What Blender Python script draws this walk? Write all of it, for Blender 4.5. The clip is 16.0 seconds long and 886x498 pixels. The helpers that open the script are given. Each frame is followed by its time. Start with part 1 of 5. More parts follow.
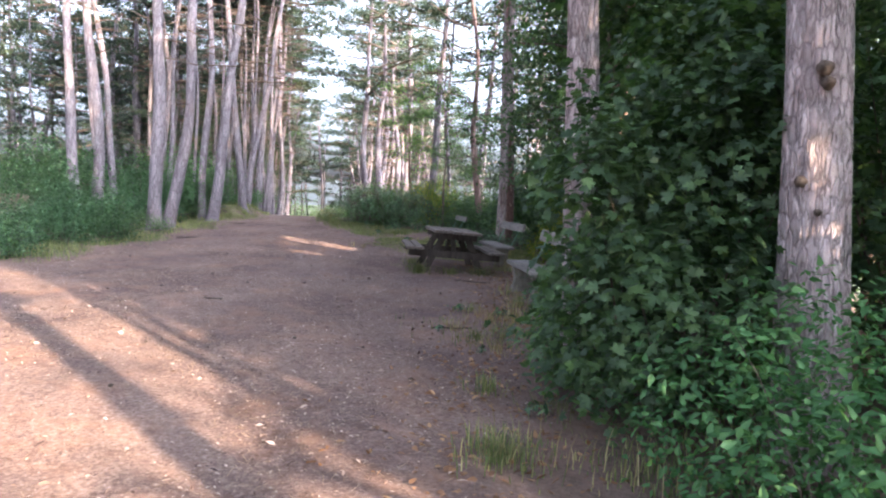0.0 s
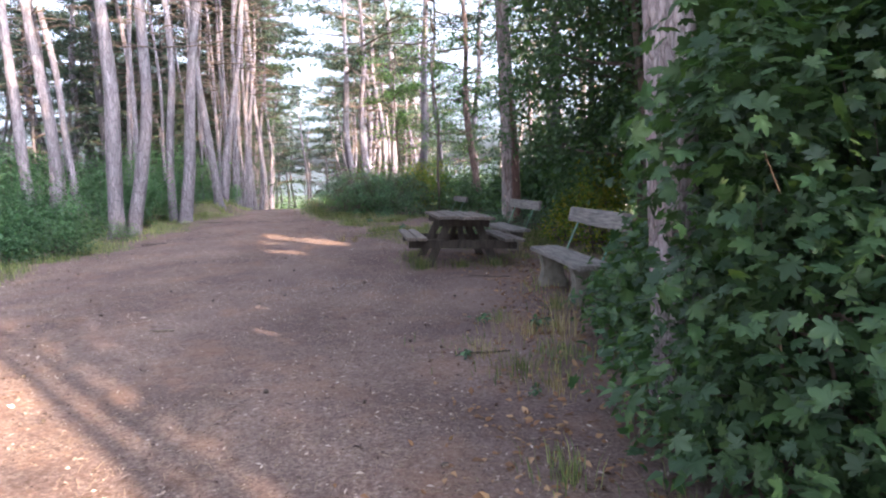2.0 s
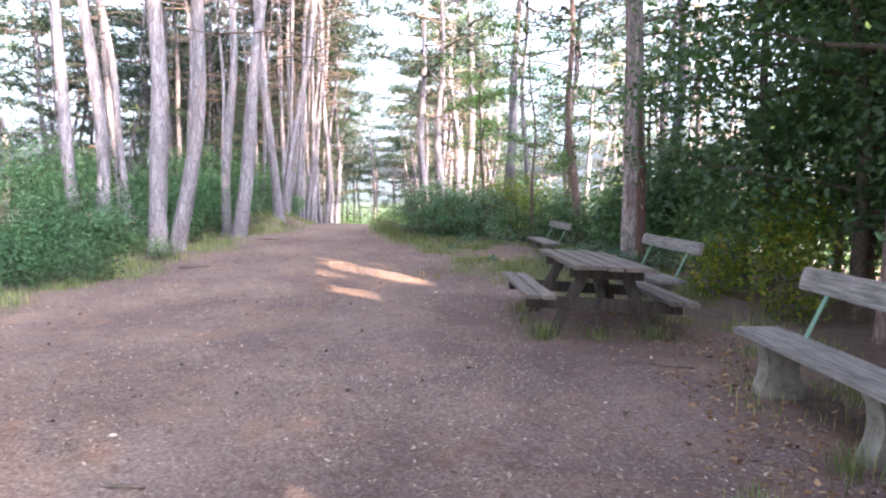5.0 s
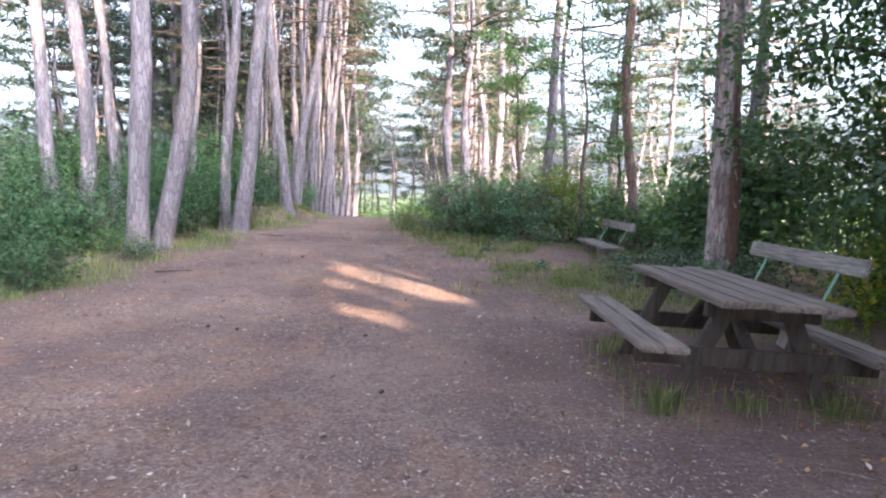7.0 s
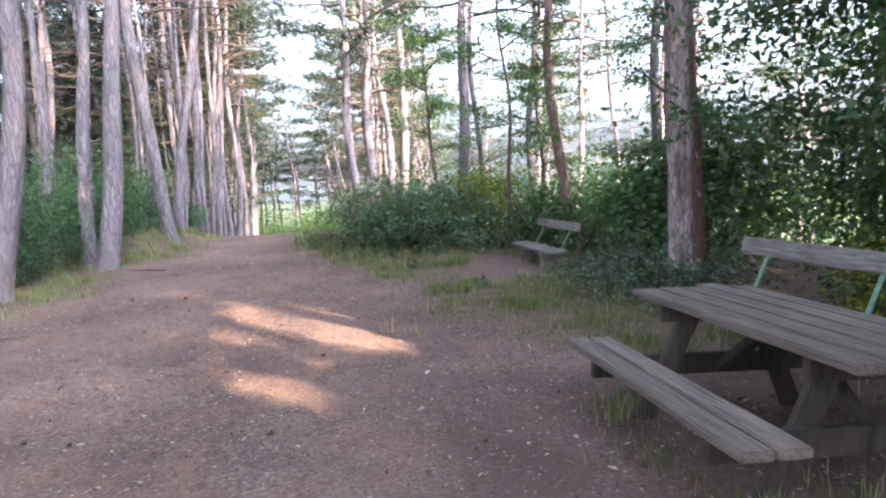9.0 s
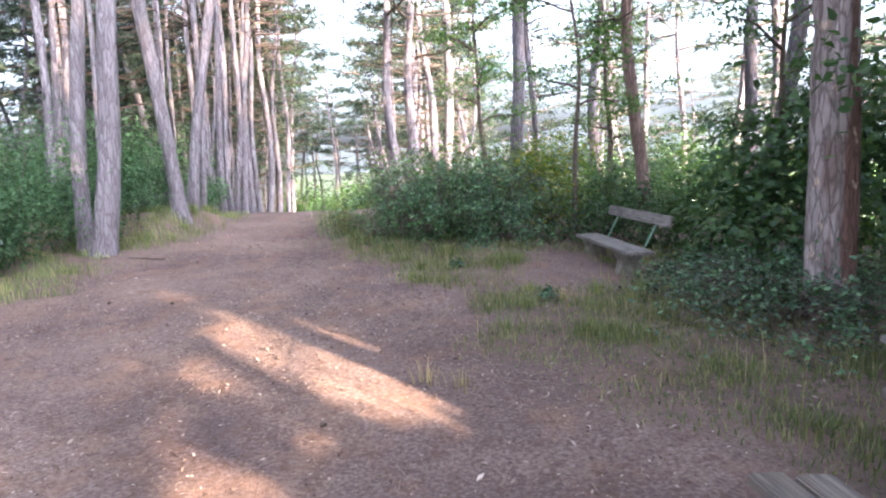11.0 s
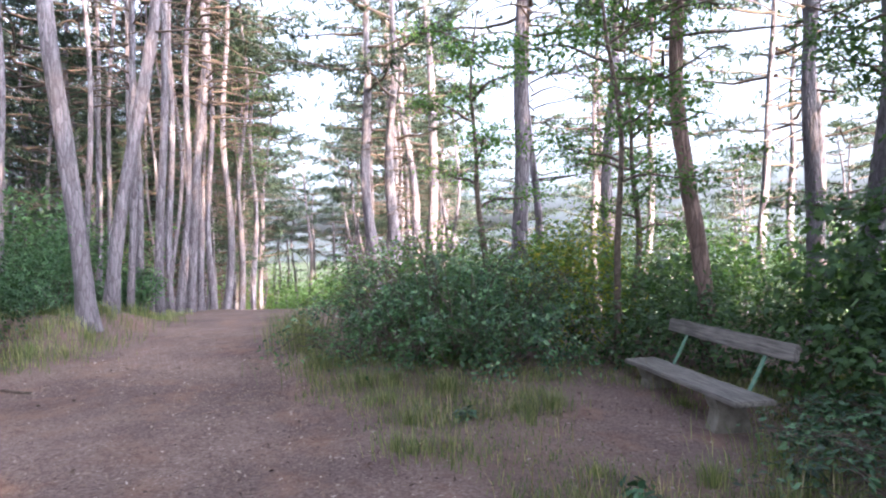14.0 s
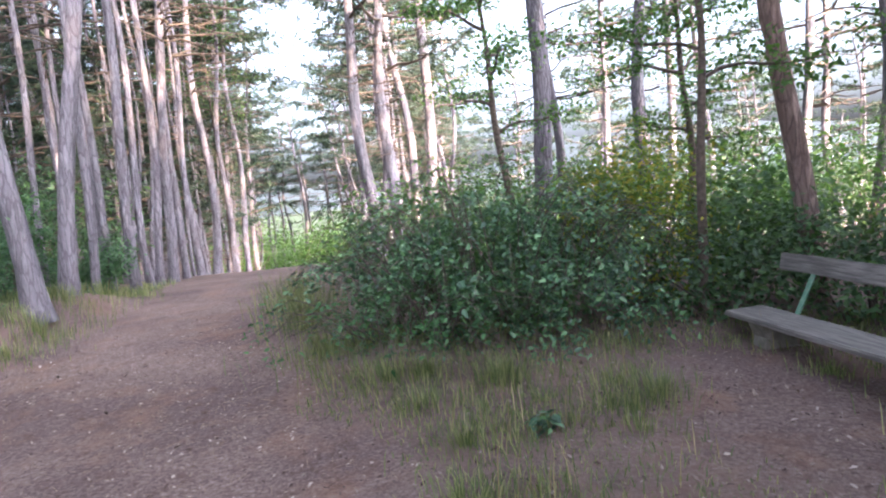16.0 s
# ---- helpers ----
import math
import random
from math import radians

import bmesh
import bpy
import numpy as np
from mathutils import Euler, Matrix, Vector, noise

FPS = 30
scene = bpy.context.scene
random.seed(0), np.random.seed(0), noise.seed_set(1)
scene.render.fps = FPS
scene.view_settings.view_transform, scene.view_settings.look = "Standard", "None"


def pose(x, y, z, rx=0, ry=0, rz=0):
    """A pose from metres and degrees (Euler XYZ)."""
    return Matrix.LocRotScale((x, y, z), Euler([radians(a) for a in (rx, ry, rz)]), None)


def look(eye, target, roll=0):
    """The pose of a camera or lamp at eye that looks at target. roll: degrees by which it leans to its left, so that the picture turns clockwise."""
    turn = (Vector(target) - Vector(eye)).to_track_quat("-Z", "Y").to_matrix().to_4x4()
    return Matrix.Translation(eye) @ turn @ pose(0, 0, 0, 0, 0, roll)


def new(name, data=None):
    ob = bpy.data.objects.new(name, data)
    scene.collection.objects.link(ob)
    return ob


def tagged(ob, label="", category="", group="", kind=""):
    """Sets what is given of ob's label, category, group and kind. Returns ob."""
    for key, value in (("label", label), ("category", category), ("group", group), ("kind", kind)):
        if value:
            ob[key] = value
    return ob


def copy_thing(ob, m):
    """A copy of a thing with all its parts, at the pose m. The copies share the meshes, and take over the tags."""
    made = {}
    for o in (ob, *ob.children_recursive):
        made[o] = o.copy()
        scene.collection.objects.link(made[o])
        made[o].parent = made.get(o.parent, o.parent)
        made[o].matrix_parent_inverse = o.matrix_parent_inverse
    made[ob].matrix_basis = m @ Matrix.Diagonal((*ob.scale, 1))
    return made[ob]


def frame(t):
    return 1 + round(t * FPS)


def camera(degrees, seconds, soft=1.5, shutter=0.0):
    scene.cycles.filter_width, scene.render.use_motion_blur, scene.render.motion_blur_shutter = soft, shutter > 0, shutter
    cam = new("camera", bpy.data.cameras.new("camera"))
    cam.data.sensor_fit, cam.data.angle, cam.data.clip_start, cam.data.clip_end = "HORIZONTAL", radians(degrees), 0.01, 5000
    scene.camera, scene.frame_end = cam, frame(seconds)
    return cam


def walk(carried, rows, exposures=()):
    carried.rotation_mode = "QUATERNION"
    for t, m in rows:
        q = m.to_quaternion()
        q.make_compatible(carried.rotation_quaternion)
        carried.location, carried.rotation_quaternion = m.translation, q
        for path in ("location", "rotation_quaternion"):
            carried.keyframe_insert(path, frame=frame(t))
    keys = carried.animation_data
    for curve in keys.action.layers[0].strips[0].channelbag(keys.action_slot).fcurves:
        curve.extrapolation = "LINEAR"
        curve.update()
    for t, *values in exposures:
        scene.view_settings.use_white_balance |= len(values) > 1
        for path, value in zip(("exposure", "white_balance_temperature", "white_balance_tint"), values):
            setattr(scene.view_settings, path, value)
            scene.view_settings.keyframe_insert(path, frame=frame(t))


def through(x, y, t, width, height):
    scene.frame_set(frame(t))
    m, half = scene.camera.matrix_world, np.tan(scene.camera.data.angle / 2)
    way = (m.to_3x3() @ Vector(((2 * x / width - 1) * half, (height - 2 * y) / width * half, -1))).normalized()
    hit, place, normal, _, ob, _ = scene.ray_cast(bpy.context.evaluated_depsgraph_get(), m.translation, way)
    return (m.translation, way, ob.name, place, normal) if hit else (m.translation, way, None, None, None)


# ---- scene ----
cam = camera(69.0, 16.0, soft=2.1)
PATH = [
    (0, (0.826, 0.323, 2.495), (0.689, 2.312, 2.34), 1.8),
    (0.5, (0.726, 0.788, 2.442), (0.61, 2.777, 2.268), -0.7),
    (1, (0.626, 1.237, 2.46), (0.443, 3.219, 2.273), 0.2),
    (1.5, (0.49, 1.681, 2.494), (0.359, 3.67, 2.324), 1.6),
    (2, (0.492, 2.134, 2.489), (0.378, 4.119, 2.273), -2.5),
    (2.5, (0.458, 2.602, 2.477), (0.449, 4.576, 2.155), 2.5),
    (3, (0.332, 3.056, 2.549), (0.349, 5.033, 2.251), 2.0),
    (3.5, (0.238, 3.521, 2.599), (0.214, 5.502, 2.325), -0.2),
    (4, (0.024, 3.888, 2.657), (-0.188, 5.863, 2.429), 0.8),
    (4.2, (-0.077, 4.036, 2.707), (-0.343, 6.009, 2.518), 2.0),
    (6.3, (-0.76, 6.613, 2.576), (-1.104, 8.577, 2.416), -4.1),
    (6.5, (-0.82, 6.781, 2.633), (-1.157, 8.744, 2.451), -2.3),
    (7, (-1.058, 7.173, 2.64), (-1.41, 9.132, 2.441), 0.7),
    (7.5, (-1.189, 7.588, 2.663), (-1.485, 9.55, 2.414), -2.1),
    (8, (-1.275, 8.011, 2.743), (-1.605, 9.969, 2.497), -2.7),
    (8.5, (-1.429, 8.432, 2.734), (-1.686, 10.404, 2.527), -2.0),
    (9, (-1.482, 8.9, 2.719), (-1.556, 10.888, 2.516), -3.6),
    (9.5, (-1.575, 9.258, 2.809), (-1.68, 11.236, 2.534), -1.2),
    (9.7, (-1.71, 9.402, 2.81), (-1.892, 11.372, 2.513), -0.6),
    (11.8, (-1.648, 11.722, 2.8), (-1.887, 13.693, 2.566), -4.4),
    (12, (-1.673, 11.896, 2.82), (-1.933, 13.871, 2.644), -4.9),
    (12.5, (-1.791, 12.262, 2.788), (-2.079, 14.235, 2.643), -2.4),
    (13, (-1.893, 12.671, 2.811), (-2.037, 14.662, 2.679), -5.8),
    (13.5, (-1.957, 13.1, 2.848), (-2.047, 15.097, 2.811), -5.4),
    (14, (-2.131, 13.509, 2.841), (-2.256, 15.505, 2.833), -2.0),
    (14.5, (-2.218, 13.944, 2.823), (-2.324, 15.939, 2.728), -4.9),
    (15, (-2.31, 14.375, 2.85), (-2.463, 16.366, 2.752), -3.7),
    (15.5, (-2.465, 14.781, 2.86), (-2.636, 16.768, 2.709), -2.7),
    (16, (-2.545, 15.191, 2.841), (-2.671, 17.178, 2.647), -6.6),
]
EXPOSURES = [(0.0, 3.16, 5600, 15), (2.2, 3.26, 5600, 15), (3.0, 3.62, 5600, 14), (4.0, 3.82, 5650, 14), (8.0, 3.46, 5600, 15), (12.0, 3.74, 5600, 15), (13.0, 3.54, 5550, 16), (15.0, 3.24, 5550, 16), (16.0, 3.44, 5550, 16)]
walk(cam, [(t, look(eye, target, roll)) for t, eye, target, roll in PATH], EXPOSURES)

# ---------------------------------------------------------------- light
SUN_EL, SUN_AZ = 17.0, 133.0      # elevation; azimuth clockwise from +y
s_el, s_az = radians(SUN_EL), radians(SUN_AZ)
TO_SUN = Vector((math.sin(s_az) * math.cos(s_el), math.cos(s_az) * math.cos(s_el), math.sin(s_el)))
world = bpy.data.worlds.new("sky")
scene.world = world
world.use_nodes = True
wn, wl = world.node_tree.nodes, world.node_tree.links
sky = wn.new("ShaderNodeTexSky")
sky.sky_type = "NISHITA"
sky.sun_disc = False
sky.sun_elevation, sky.sun_rotation = s_el, s_az
sky.air_density, sky.dust_density, sky.ozone_density = 0.7, 8.0, 0.6
wn["Background"].inputs["Strength"].default_value = 0.15
haze = wn.new("ShaderNodeHueSaturation")
haze.inputs["Saturation"].default_value = 0.42
wl.new(sky.outputs["Color"], haze.inputs["Color"])
wl.new(haze.outputs["Color"], wn["Background"].inputs["Color"])
sun_data = bpy.data.lights.new("sun", "SUN")
sun_data.energy, sun_data.angle, sun_data.color = 4.6, radians(0.6), (1.0, 0.70, 0.42)
sun = new("sun", sun_data)
sun.matrix_world = look(TO_SUN * 60, (0, 0, 0))


# ---------------------------------------------------------------- node helpers
def material(name, rough=0.8, metal=0.0):
    m = bpy.data.materials.new(name)
    m.use_nodes = True
    p = m.node_tree.nodes["Principled BSDF"]
    p.inputs["Roughness"].default_value, p.inputs["Metallic"].default_value = rough, metal
    p.inputs["Specular IOR Level"].default_value = 0.25
    return m, m.node_tree.nodes, m.node_tree.links, p


def node(nodes, kind, **values):
    n = nodes.new(kind)
    for key, v in values.items():
        n.inputs[key.replace("_", " ")].default_value = v
    return n


def coords(nodes, links, scale):
    tc = nodes.new("ShaderNodeTexCoord")
    mp = nodes.new("ShaderNodeMapping")
    mp.inputs["Scale"].default_value = scale
    links.new(tc.outputs["Object"], mp.inputs["Vector"])
    return mp.outputs["Vector"]


def ramp(nodes, links, source, stops):
    r = nodes.new("ShaderNodeValToRGB")
    while len(r.color_ramp.elements) < len(stops):
        r.color_ramp.elements.new(0.5)
    for e, (at, c) in zip(r.color_ramp.elements, stops):
        e.position, e.color = at, (*c, 1)
    links.new(source, r.inputs["Fac"])
    return r.outputs["Color"]


def mix(nodes, links, fac, a, b, how="MIX"):
    n = nodes.new("ShaderNodeMix")
    n.data_type, n.blend_type = "RGBA", how
    for sock, v in ((n.inputs[0], fac), (n.inputs[6], a), (n.inputs[7], b)):
        if isinstance(v, (int, float)):
            sock.default_value = v
        elif isinstance(v, tuple):
            sock.default_value = (*v, 1)
        else:
            links.new(v, sock)
    return n.outputs[2]


def relief(nodes, links, p, height, strength, distance):
    b = node(nodes, "ShaderNodeBump", Strength=strength, Distance=distance)
    links.new(height, b.inputs["Height"])
    links.new(b.outputs["Normal"], p.inputs["Normal"])


def leaf_material(name, dark, mid, light, through=0.35, rough=0.45, gloss=0.25):
    m, n, l, p = material(name, rough)
    p.inputs["Specular IOR Level"].default_value = gloss
    geo = n.new("ShaderNodeNewGeometry")
    info = n.new("ShaderNodeObjectInfo")
    col = ramp(n, l, geo.outputs["Random Per Island"], [(0.0, dark), (0.6, mid), (1.0, light)])
    hue = node(n, "ShaderNodeHueSaturation")
    wob = n.new("ShaderNodeMapRange")
    wob.inputs[3].default_value, wob.inputs[4].default_value = 0.8, 1.2
    l.new(info.outputs["Random"], wob.inputs[0])
    l.new(wob.outputs[0], hue.inputs["Value"])
    l.new(col, hue.inputs["Color"])
    l.new(hue.outputs[0], p.inputs["Base Color"])
    tr = n.new("ShaderNodeBsdfTranslucent")
    warm = mix(n, l, 1.0, hue.outputs[0], (1.25, 1.35, 0.5), "MULTIPLY")
    l.new(warm, tr.inputs["Color"])
    ms = n.new("ShaderNodeMixShader")
    ms.inputs[0].default_value = through
    l.new(p.outputs[0], ms.inputs[1])
    l.new(tr.outputs[0], ms.inputs[2])
    l.new(ms.outputs[0], n["Material Output"].inputs["Surface"])
    return m


def bark_material(name, fissure, body, plate, scale=1.0, tall=3.4, peel=None):
    m, n, l, p = material(name, 0.9)
    v = coords(n, l, (17 * scale, 17 * scale, tall * scale))
    warp = node(n, "ShaderNodeTexNoise", Scale=1.7, Detail=3.0)
    l.new(v, warp.inputs["Vector"])
    vv = mix(n, l, 0.8, v, warp.outputs["Color"], "ADD")
    vor = n.new("ShaderNodeTexVoronoi")
    vor.feature = "DISTANCE_TO_EDGE"
    vor.inputs["Scale"].default_value = 1.0
    l.new(vv, vor.inputs["Vector"])
    fine = node(n, "ShaderNodeTexNoise", Scale=3.2, Detail=8.0, Roughness=0.75)
    l.new(v, fine.inputs["Vector"])
    big = node(n, "ShaderNodeTexNoise", Scale=0.35, Detail=2.0)
    l.new(v, big.inputs["Vector"])
    tone = ramp(n, l, fine.outputs["Fac"], [(0.3, body), (0.7, plate)])
    cell = n.new("ShaderNodeTexVoronoi")
    cell.inputs["Scale"].default_value = 1.0
    l.new(vv, cell.inputs["Vector"])
    tone = mix(n, l, 1.0, tone, ramp(n, l, cell.outputs["Color"], [(0.15, (0.68, 0.66, 0.66)), (0.85, (1.22, 1.2, 1.2))]), "MULTIPLY")
    tone = mix(n, l, ramp(n, l, big.outputs["Fac"], [(0.4, (0, 0, 0)), (0.65, (0.55, 0.55, 0.55))]), tone, body)
    if peel:
        strip = node(n, "ShaderNodeTexNoise", Scale=1.0, Detail=3.0)
        l.new(coords(n, l, (4.2, 4.2, 0.28)), strip.inputs["Vector"])
        scar = node(n, "ShaderNodeTexNoise", Scale=1.0, Detail=5.0, Roughness=0.6)
        l.new(coords(n, l, (9, 9, 4.5)), scar.inputs["Vector"])
        tone = mix(n, l, ramp(n, l, strip.outputs["Fac"], [(0.47, (0, 0, 0)), (0.55, (0.9, 0.9, 0.9))]), tone, peel)
        tone = mix(n, l, ramp(n, l, scar.outputs["Fac"], [(0.62, (0, 0, 0)), (0.67, (0.85, 0.85, 0.85))]), tone, (0.55, 0.42, 0.33))
    gap = ramp(n, l, vor.outputs["Distance"], [(0.0, (0.55, 0.55, 0.55)), (0.14, (0, 0, 0))])
    l.new(mix(n, l, gap, tone, fissure), p.inputs["Base Color"])
    hgt = mix(n, l, 0.35, ramp(n, l, vor.outputs["Distance"], [(0.0, (0, 0, 0)), (0.25, (1, 1, 1))]), fine.outputs["Color"])
    relief(n, l, p, hgt, 0.9, 0.02)
    return m


def wood_material(name, dark, light, axis_scale, stained=(0.075, 0.068, 0.06)):
    m, n, l, p = material(name, 0.75)
    v = coords(n, l, axis_scale)
    grain = node(n, "ShaderNodeTexNoise", Scale=1.0, Detail=8.0, Roughness=0.65)
    l.new(v, grain.inputs["Vector"])
    v2 = coords(n, l, (3, 3, 3))
    stain = node(n, "ShaderNodeTexNoise", Scale=1.3, Detail=5.0)
    l.new(v2, stain.inputs["Vector"])
    info = n.new("ShaderNodeObjectInfo")
    c = ramp(n, l, grain.outputs["Fac"], [(0.34, dark), (0.60, light)])
    c = mix(n, l, ramp(n, l, stain.outputs["Fac"], [(0.45, (0, 0, 0)), (0.75, (0.5, 0.5, 0.5))]), c, stained)
    hue = node(n, "ShaderNodeHueSaturation")
    wob = n.new("ShaderNodeMapRange")
    wob.inputs[3].default_value, wob.inputs[4].default_value = 0.8, 1.15
    l.new(info.outputs["Random"], wob.inputs[0])
    l.new(wob.outputs[0], hue.inputs["Value"])
    l.new(c, hue.inputs["Color"])
    l.new(hue.outputs[0], p.inputs["Base Color"])
    relief(n, l, p, grain.outputs["Fac"], 0.8, 0.012)
    return m


M_BARK = bark_material("pine_bark", (0.045, 0.039, 0.043), (0.131, 0.118, 0.133), (0.235, 0.219, 0.248))
M_BARK_NEAR = bark_material("plated_pine_bark", (0.081, 0.065, 0.064), (0.314, 0.250, 0.249), (0.551, 0.510, 0.530), 1.45, 4.6)
M_BARK_RED = bark_material("red_pine_bark", (0.038, 0.027, 0.025), (0.162, 0.105, 0.090), (0.342, 0.260, 0.233), 1.0, 3.6)
M_BARK_PEEL = bark_material("peeling_pine_bark", (0.04, 0.027, 0.024), (0.24, 0.20, 0.19), (0.42, 0.375, 0.375), 1.0, 3.6, (0.135, 0.07, 0.055))
M_TWIG, n, l, p = material("dark_twig", 0.85)
v = coords(n, l, (12, 12, 12))
tn = node(n, "ShaderNodeTexNoise", Scale=2.0, Detail=4.0)
l.new(v, tn.inputs["Vector"])
l.new(ramp(n, l, tn.outputs["Fac"], [(0.3, (0.05, 0.038, 0.03)), (0.7, (0.14, 0.11, 0.09))]), p.inputs["Base Color"])
M_NEEDLE = leaf_material("pine_needles", (0.018, 0.032, 0.026), (0.037, 0.058, 0.039), (0.074, 0.098, 0.054), 0.2, 0.55)
M_LEAF = leaf_material("maple_leaves", (0.033, 0.070, 0.034), (0.06, 0.118, 0.05), (0.11, 0.19, 0.075), 0.42, 0.45, 0.45)
M_LEAF_BRIGHT = leaf_material("nettle_leaves", (0.037, 0.100, 0.039), (0.069, 0.165, 0.061), (0.120, 0.245, 0.104), 0.38)
M_LEAF_BRAMBLE = leaf_material("bramble_leaves", (0.015, 0.042, 0.022), (0.055, 0.125, 0.06), (0.15, 0.27, 0.13), 0.25, 0.36, 0.55)
# yellowing leaves, also the colour that carries sunlight on a green shrub
M_LEAF_YELLOW = leaf_material("yellowing_or_sunlit_leaves", (0.07, 0.13, 0.02), (0.15, 0.21, 0.03), (0.36, 0.30, 0.05), 0.5)
# sunlit tone put into the colour: lighter and yellower than the maple leaves
M_LEAF_SUNNY = leaf_material("sunny_oak_leaves", (0.037, 0.085, 0.024), (0.069, 0.140, 0.039), (0.120, 0.195, 0.061), 0.42)
M_LEAF_GREY = leaf_material("privet_leaves", (0.032, 0.075, 0.037), (0.055, 0.115, 0.055), (0.092, 0.160, 0.079), 0.35)
M_GRASS = leaf_material("grass_blades", (0.08, 0.115, 0.05), (0.16, 0.19, 0.085), (0.32, 0.30, 0.17), 0.4, 0.5)
M_DRY = leaf_material("dry_grass", (0.22, 0.17, 0.09), (0.36, 0.29, 0.17), (0.50, 0.42, 0.28), 0.3, 0.7)
M_LITTER = leaf_material("bark_litter", (0.045, 0.028, 0.024), (0.17, 0.12, 0.095), (0.44, 0.37, 0.33), 0.0, 0.85)
M_TABLE = wood_material("weathered_table_wood", (0.06, 0.052, 0.048), (0.18, 0.155, 0.138), (60, 2.6, 60), (0.19, 0.148, 0.115))
# darker wood for the table's legs, bearers and braces
M_TABLE_LOW = wood_material("dark_underframe_wood", (0.018, 0.015, 0.013), (0.065, 0.052, 0.043), (22, 22, 3))
M_BENCH = wood_material("grey_bench_wood", (0.092, 0.086, 0.081), (0.260, 0.238, 0.220), (3.5, 48, 48))
M_PAINT, n, l, p = material("flaking_green_paint", 0.5)
v = coords(n, l, (14, 14, 14))
tn = node(n, "ShaderNodeTexNoise", Scale=2.0, Detail=5.0)
l.new(v, tn.inputs["Vector"])
l.new(ramp(n, l, tn.outputs["Fac"], [(0.42, (0.11, 0.21, 0.15)), (0.6, (0.17, 0.28, 0.20)), (0.72, (0.16, 0.10, 0.06))]), p.inputs["Base Color"])
M_CONCRETE, n, l, p = material("mossy_concrete", 0.9)
v = coords(n, l, (6, 6, 6))
tn = node(n, "ShaderNodeTexNoise", Scale=1.5, Detail=8.0, Roughness=0.7)
l.new(v, tn.inputs["Vector"])
l.new(ramp(n, l, tn.outputs["Fac"], [(0.3, (0.085, 0.085, 0.062)), (0.5, (0.17, 0.155, 0.13)), (0.75, (0.27, 0.25, 0.22))]), p.inputs["Base Color"])
relief(n, l, p, tn.outputs["Fac"], 0.5, 0.01)

# ground: dirt with needles and chips, turning to green-brown soil under the grass
M_GROUND, n, l, p = material("needle_strewn_dirt", 0.95)
v = coords(n, l, (1, 1, 1))
att = n.new("ShaderNodeAttribute")
att.attribute_name = "grass"
n1 = node(n, "ShaderNodeTexNoise", Scale=0.7, Detail=6.0, Roughness=0.6)
n2 = node(n, "ShaderNodeTexNoise", Scale=38.0, Detail=6.0, Roughness=0.75)
n3 = node(n, "ShaderNodeTexNoise", Scale=7.0, Detail=5.0, Roughness=0.7)
vo = n.new("ShaderNodeTexVoronoi")
vo.inputs["Scale"].default_value = 55.0
for t_ in (n1, n2, n3, vo):
    l.new(v, t_.inputs["Vector"])
dirt = ramp(n, l, n2.outputs["Fac"], [(0.28, (0.069, 0.046, 0.039)), (0.5, (0.194, 0.141, 0.121)), (0.72, (0.360, 0.297, 0.275))])
patch = ramp(n, l, n1.outputs["Fac"], [(0.35, (0.601, 0.570, 0.614)), (0.65, (1.086, 1.060, 1.061))])
dirt = mix(n, l, 1.0, dirt, patch, "MULTIPLY")
n4 = node(n, "ShaderNodeTexNoise", Scale=1.9, Detail=5.0, Roughness=0.65)
l.new(v, n4.inputs["Vector"])
dirt = mix(n, l, ramp(n, l, n4.outputs["Fac"], [(0.5, (0, 0, 0)), (0.7, (0.45, 0.45, 0.45))]), dirt, (0.27, 0.155, 0.10))
# darkens the damp soil beside the table and paints shade under it
damp_shade = n.new("ShaderNodeAttribute")
damp_shade.attribute_name = "damp_shade"
dirt = mix(n, l, damp_shade.outputs["Fac"], dirt, (0.095, 0.062, 0.058))
dirt = mix(n, l, ramp(n, l, n3.outputs["Fac"], [(0.52, (0, 0, 0)), (0.68, (0.6, 0.6, 0.6))]), dirt, (0.10, 0.058, 0.042))
chip = ramp(n, l, vo.outputs["Distance"], [(0.08, (0.3, 0.3, 0.3)), (0.2, (0, 0, 0))])
dirt = mix(n, l, chip, dirt, (0.40, 0.31, 0.26))
soil = ramp(n, l, n3.outputs["Fac"], [(0.35, (0.056, 0.050, 0.034)), (0.5, (0.130, 0.092, 0.071)), (0.75, (0.233, 0.155, 0.132))])
half = n.new("ShaderNodeMath")
half.operation = "MULTIPLY"
half.inputs[1].default_value = 0.6
l.new(att.outputs["Fac"], half.inputs[0])
wooded = n.new("ShaderNodeAttribute")
wooded.attribute_name = "wooded"
cover = ramp(n, l, n1.outputs["Fac"], [(0.35, (0.03, 0.05, 0.03)), (0.65, (0.075, 0.10, 0.05))])
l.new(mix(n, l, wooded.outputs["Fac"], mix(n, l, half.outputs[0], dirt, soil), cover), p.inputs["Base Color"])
relief(n, l, p, mix(n, l, 0.5, n2.outputs["Fac"], n3.outputs["Fac"]), 1.0, 0.04)
# haze is mixed into the hills' own colour as a blue-grey tint
M_HILL, n, l, p = material("haze_tinted_hills", 1.0)
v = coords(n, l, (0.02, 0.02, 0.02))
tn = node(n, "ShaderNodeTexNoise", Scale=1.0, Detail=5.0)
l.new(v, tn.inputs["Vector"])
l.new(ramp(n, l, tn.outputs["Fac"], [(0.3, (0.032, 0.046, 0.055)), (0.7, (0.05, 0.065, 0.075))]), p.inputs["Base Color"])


# ---------------------------------------------------------------- geometry helpers
rng = np.random.default_rng(7)


